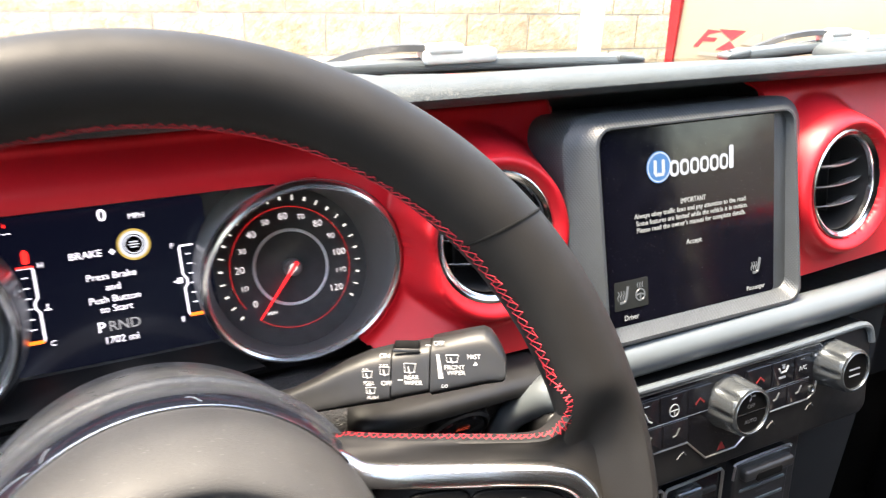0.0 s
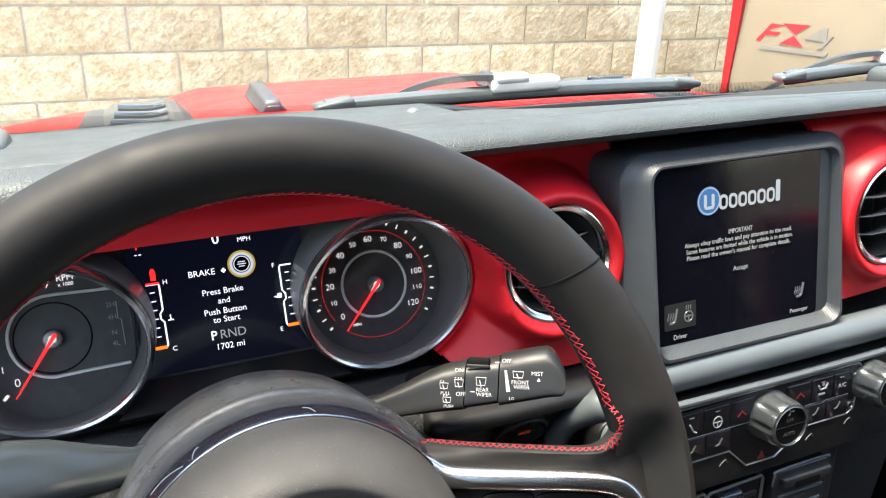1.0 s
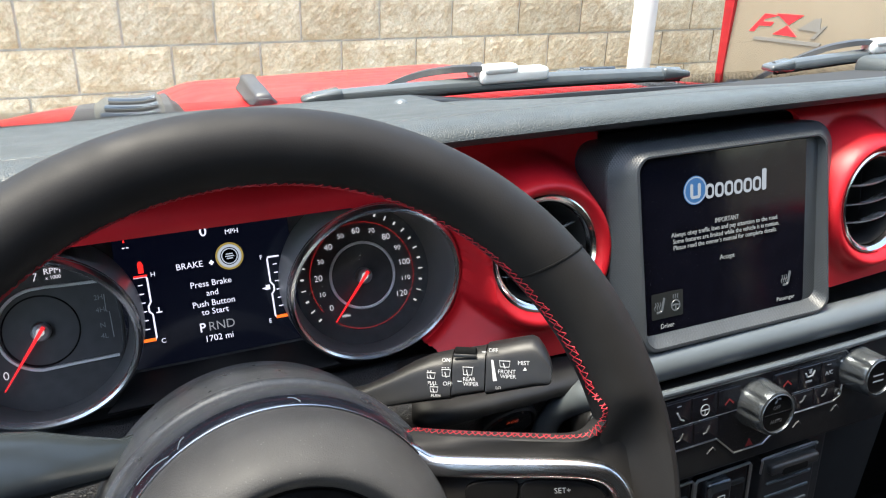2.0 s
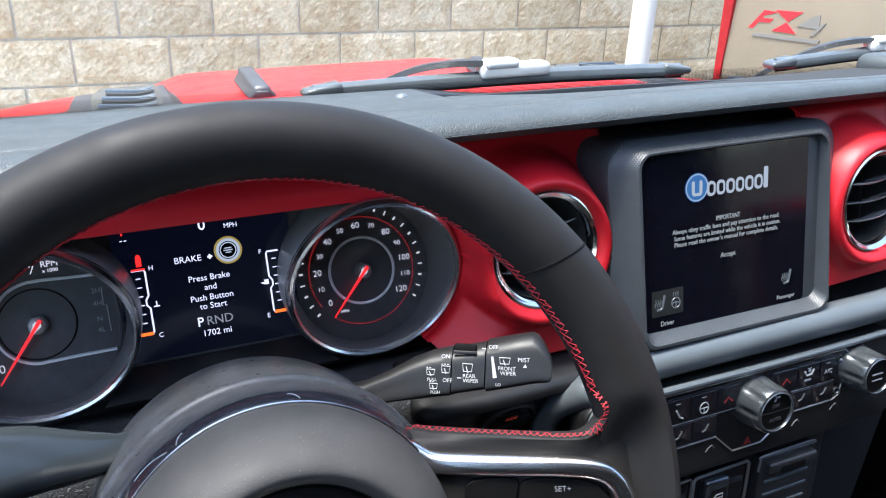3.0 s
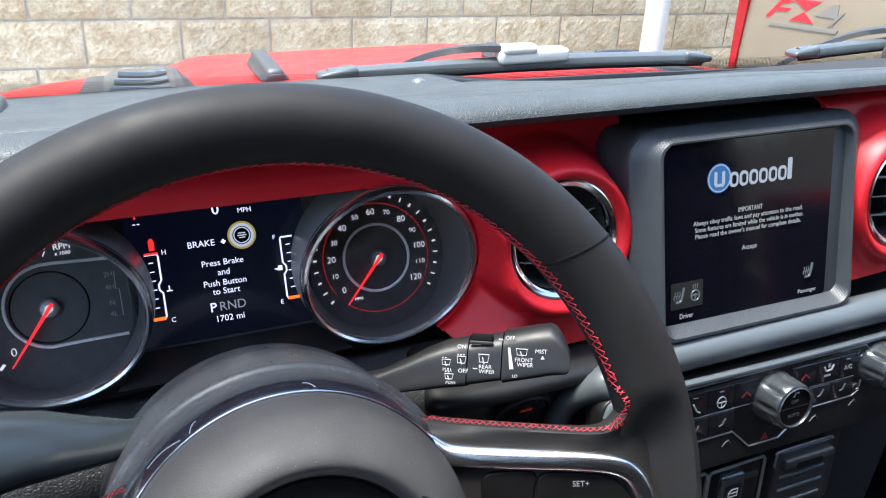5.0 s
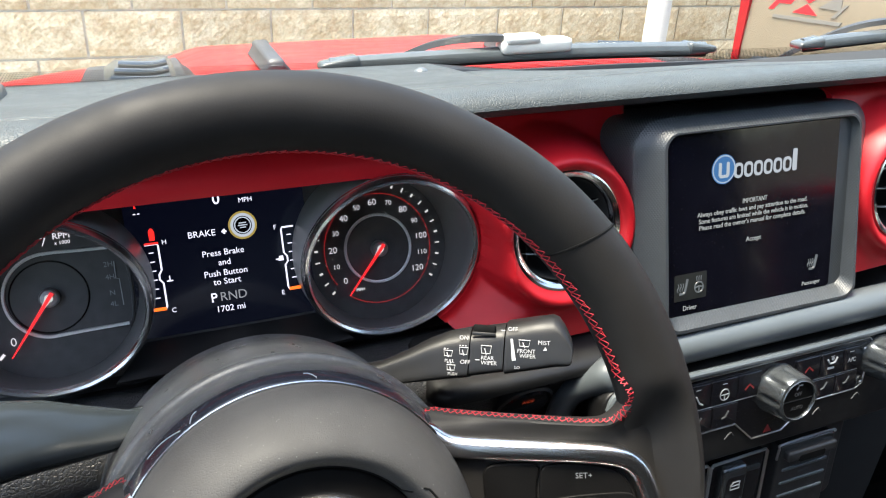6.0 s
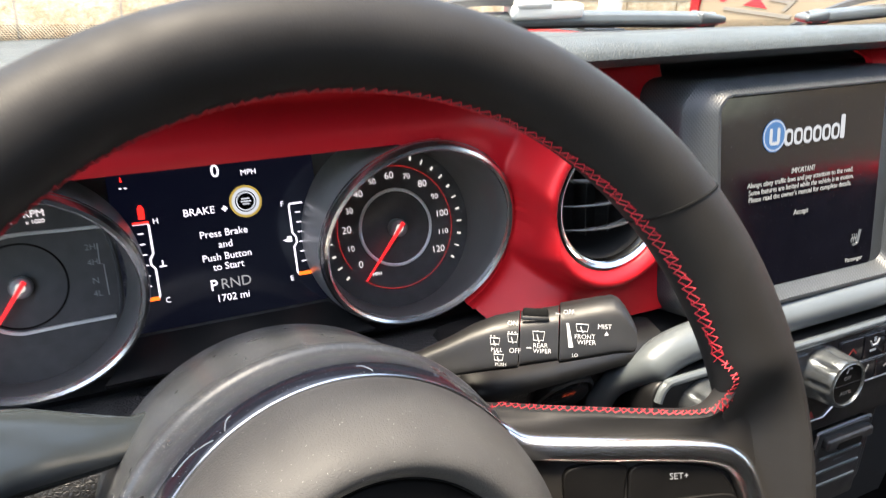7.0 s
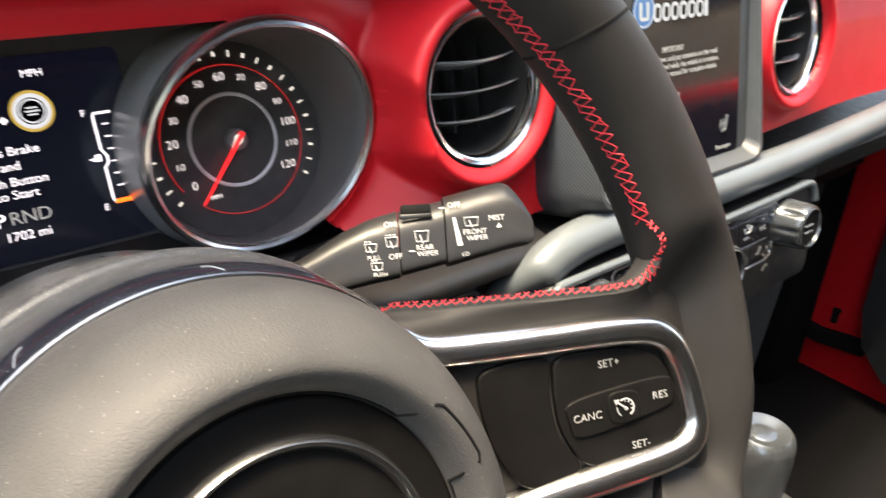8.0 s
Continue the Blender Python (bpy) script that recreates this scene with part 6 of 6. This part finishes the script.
# ---- column stalks ----
def stalk(flip):
    """A column stalk: x out along it, y up, z towards the driver. Returned in the frame of its first mark."""
    d = Vector((0.833, -0.549, 0.061)).normalized()
    n_ = Vector((-0.495, -0.693, 0.525))
    n_ = (n_ - d * n_.dot(d)).normalized()
    m = axes((0.126, 0.389, 1.117), d, n_.cross(d), n_)
    if flip:
        d = Vector((-0.833, -0.549, 0.061)).normalized()
        n_ = Vector((0.10, -0.80, 0.58))
        n_ = (n_ - d * n_.dot(d)).normalized()
        x_ = -d
        m = axes((-0.118, 0.386, 1.125), x_, n_.cross(x_), n_)
    name = "turn_signal_stalk" if flip else "wiper_stalk"
    st = thing(name, m, "black plastic turn signal stalk on the steering column" if flip else "black plastic wiper stalk with white printed symbols", "stalk")
    k = -1 if flip else 1
    secs = [(-0.068, -0.030, 0.0085), (-0.052, -0.026, 0.0088), (-0.036, -0.020, 0.0110), (-0.022, -0.0145, 0.0140), (-0.010, -0.0108, 0.0155), (0.0038, -0.0080, 0.0162)]
    mid = [(0.0046, -0.0078, 0.0155), (0.0252, -0.0036, 0.0155)]
    end = [(0.0260, -0.0035, 0.0165), (0.0265, -0.0034, 0.0170), (0.046, 0.0008, 0.0169), (0.054, 0.0024, 0.0167), (0.0578, 0.0020, 0.0156), (0.0612, 0.0000, 0.0132), (0.0640, -0.0024, 0.0104), (0.0658, -0.0040, 0.0080), (0.0666, -0.0046, 0.0058)]

    if flip:
        secs = [(-0.088, -0.0385, 0.0135), (-0.084, -0.0378, 0.0130), (-0.076, -0.0356, 0.0098), (-0.055, -0.0315, 0.0102), (-0.035, -0.0235, 0.0145), (-0.015, -0.0145, 0.0185), (0.0038, -0.0080, 0.0205), (0.0240, -0.0040, 0.0207)]
        mid = [(0.0246, -0.0039, 0.0203), (0.0366, -0.0014, 0.0205)]
        end = [(0.0372, -0.0013, 0.0208), (0.048, 0.0010, 0.0205), (0.058, 0.0028, 0.0190), (0.0655, 0.0030, 0.0155), (0.0705, 0.0015, 0.0105), (0.0725, 0.0005, 0.0060)]

    section = [(-0.84, 0.0), (-0.3, 0.0), (0.22, 0.0), (0.48, -0.0009), (0.70, -0.0034), (0.87, -0.0072), (0.97, -0.0122), (0.94, -0.0190), (0.66, -0.0248), (-0.66, -0.0248), (-0.95, -0.0190), (-1.0, -0.0070), (-0.96, -0.0016)]

    def body(rows):
        out = []
        for s, v, r in rows:
            if flip:
                ring = []
                for j in range(28):
                    a = 2 * math.pi * j / 28
                    c, q = math.cos(a), math.sin(a)
                    c, q = math.copysign(abs(c) ** 0.62, c), math.copysign(abs(q) ** 0.62, q)
                    ring.append((k * s, v + r * c, -0.0125 + 0.0125 * min(1.35, r / 0.0155) * q))
            else:
                thick = min(1.0, 0.35 + 0.65 * r / 0.0155)
                ring = [(s, v + r * p.x, p.y * thick) for p in smooth_path([(c, q, 0) for c, q in section], 3, True)]
            out.append(ring)
        return loft(out)
    # the left stalk's sky sheen is in its colour
    skin = STALK_SHEEN if flip else STALK_BLACK
    part("base", body(secs), skin, st)
    part("turn_ring", body(mid), skin, st)
    part("end_grip", body(end), skin, st)
    if not flip:
        zf = 0.00045
        part("notch", box((0.0125, 0.0064, -0.0022), (0.0140, 0.0050, 0.004), 0.0012), GROOVE, st)
        part("ridge", box((0.0125, 0.0032, 0.0003), (0.015, 0.0022, 0.0014), 0.0006), STALK_BLACK, st)
        for s_, x, y, sz in (("ON", 0.0004, 0.0000, 0.0036), ("OFF", 0.0021, -0.0148, 0.0036), ("REAR", 0.0157, -0.0114, 0.0034), ("WIPER", 0.0168, -0.0143, 0.0034), ("OFF", 0.0303, 0.0073, 0.0034), ("FRONT", 0.0392, -0.0056, 0.0034), ("WIPER", 0.0401, -0.0085, 0.0034), ("MIST", 0.0496, 0.0002, 0.0036), ("PULL", -0.0078, -0.0148, 0.0028), ("PUSH", -0.0053, -0.0226, 0.0026), ("LO", 0.0342, -0.0157, 0.0026)):
            letters("marking", s_, sz, (x, y, zf), PRINT, st, 1.0)
        part("level_mark", slab([(0.0305, 0.0015), (0.0292, 0.0014), (0.0308, -0.0117), (0.0332, -0.0114)], zf, zf + 0.0002), PRINT, st)
        bar("level_mark", 0.0232, 0.0260, 0.0059, 0.0065, zf, PRINT, st)
        bar("level_mark", 0.0082, 0.0110, -0.0131, -0.0125, zf, PRINT, st)
        part("mist_mark", slab([(0.0494, -0.0044), (0.0517, -0.0042), (0.0506, -0.0021)], zf, zf + 0.0002), PRINT, st)

        def window_symbol(x, y, w, h, dots):
            part("symbol", tube([(x - w, y + h, zf), (x + w, y + h, zf), (x + w * 0.8, y - h, zf), (x - w * 0.8, y - h, zf)], 0.00030, 5, True), PRINT, st)
            part("symbol", tube([(x + w * 0.1, y - h * 1.4, zf), (x - w * 0.3, y + h * 0.3, zf)], 0.00030, 5), PRINT, st)
            for i in range(dots):
                bar("symbol_drop", x - w + 0.0018 * i, x - w + 0.0018 * i + 0.001, y + h + 0.0008, y + h + 0.0014, zf, PRINT, st)
        window_symbol(0.0146, -0.0062, 0.0032, 0.0024, 0)
        window_symbol(0.0378, -0.0008, 0.0034, 0.0019, 0)
        window_symbol(0.0007, -0.0080, 0.0028, 0.0021, 3)
        window_symbol(-0.0089, -0.0101, 0.0027, 0.0017, 2)
        window_symbol(-0.0066, -0.0187, 0.0026, 0.0016, 2)
    return st


stalk(False)
stalk(True)
column = thing("steering_column", WHEEL @ Matrix.Translation((0, -0.02, -0.15)), "black plastic steering column cover", "steering column")
part("cover", loft([[(0.078 * math.cos(a), 0.060 * math.sin(a) - 0.008, z) for a in [2 * math.pi * k / 40 for k in range(40)]] for z in (-0.004, -0.03, -0.10, -0.14)]), PLASTIC_GRAIN, column)

# ---- block wall pieces ----
variants = [block_mesh(k, BW - 0.011) for k in range(9)]
rng = random.Random(4)
for row in range(-5, 7):
    for col in range(-9, 14):
        ob = new("block", variants[rng.randrange(9)])
        ob.parent = wall
        ob.matrix_basis = Matrix.Translation(((col + (0.5 if row % 2 else 0.0)) * BW, 0.006, (row + 0.5) * BH)) @ pose(0, 0, 0, 0, 180 if rng.random() < 0.5 else 0, 0)
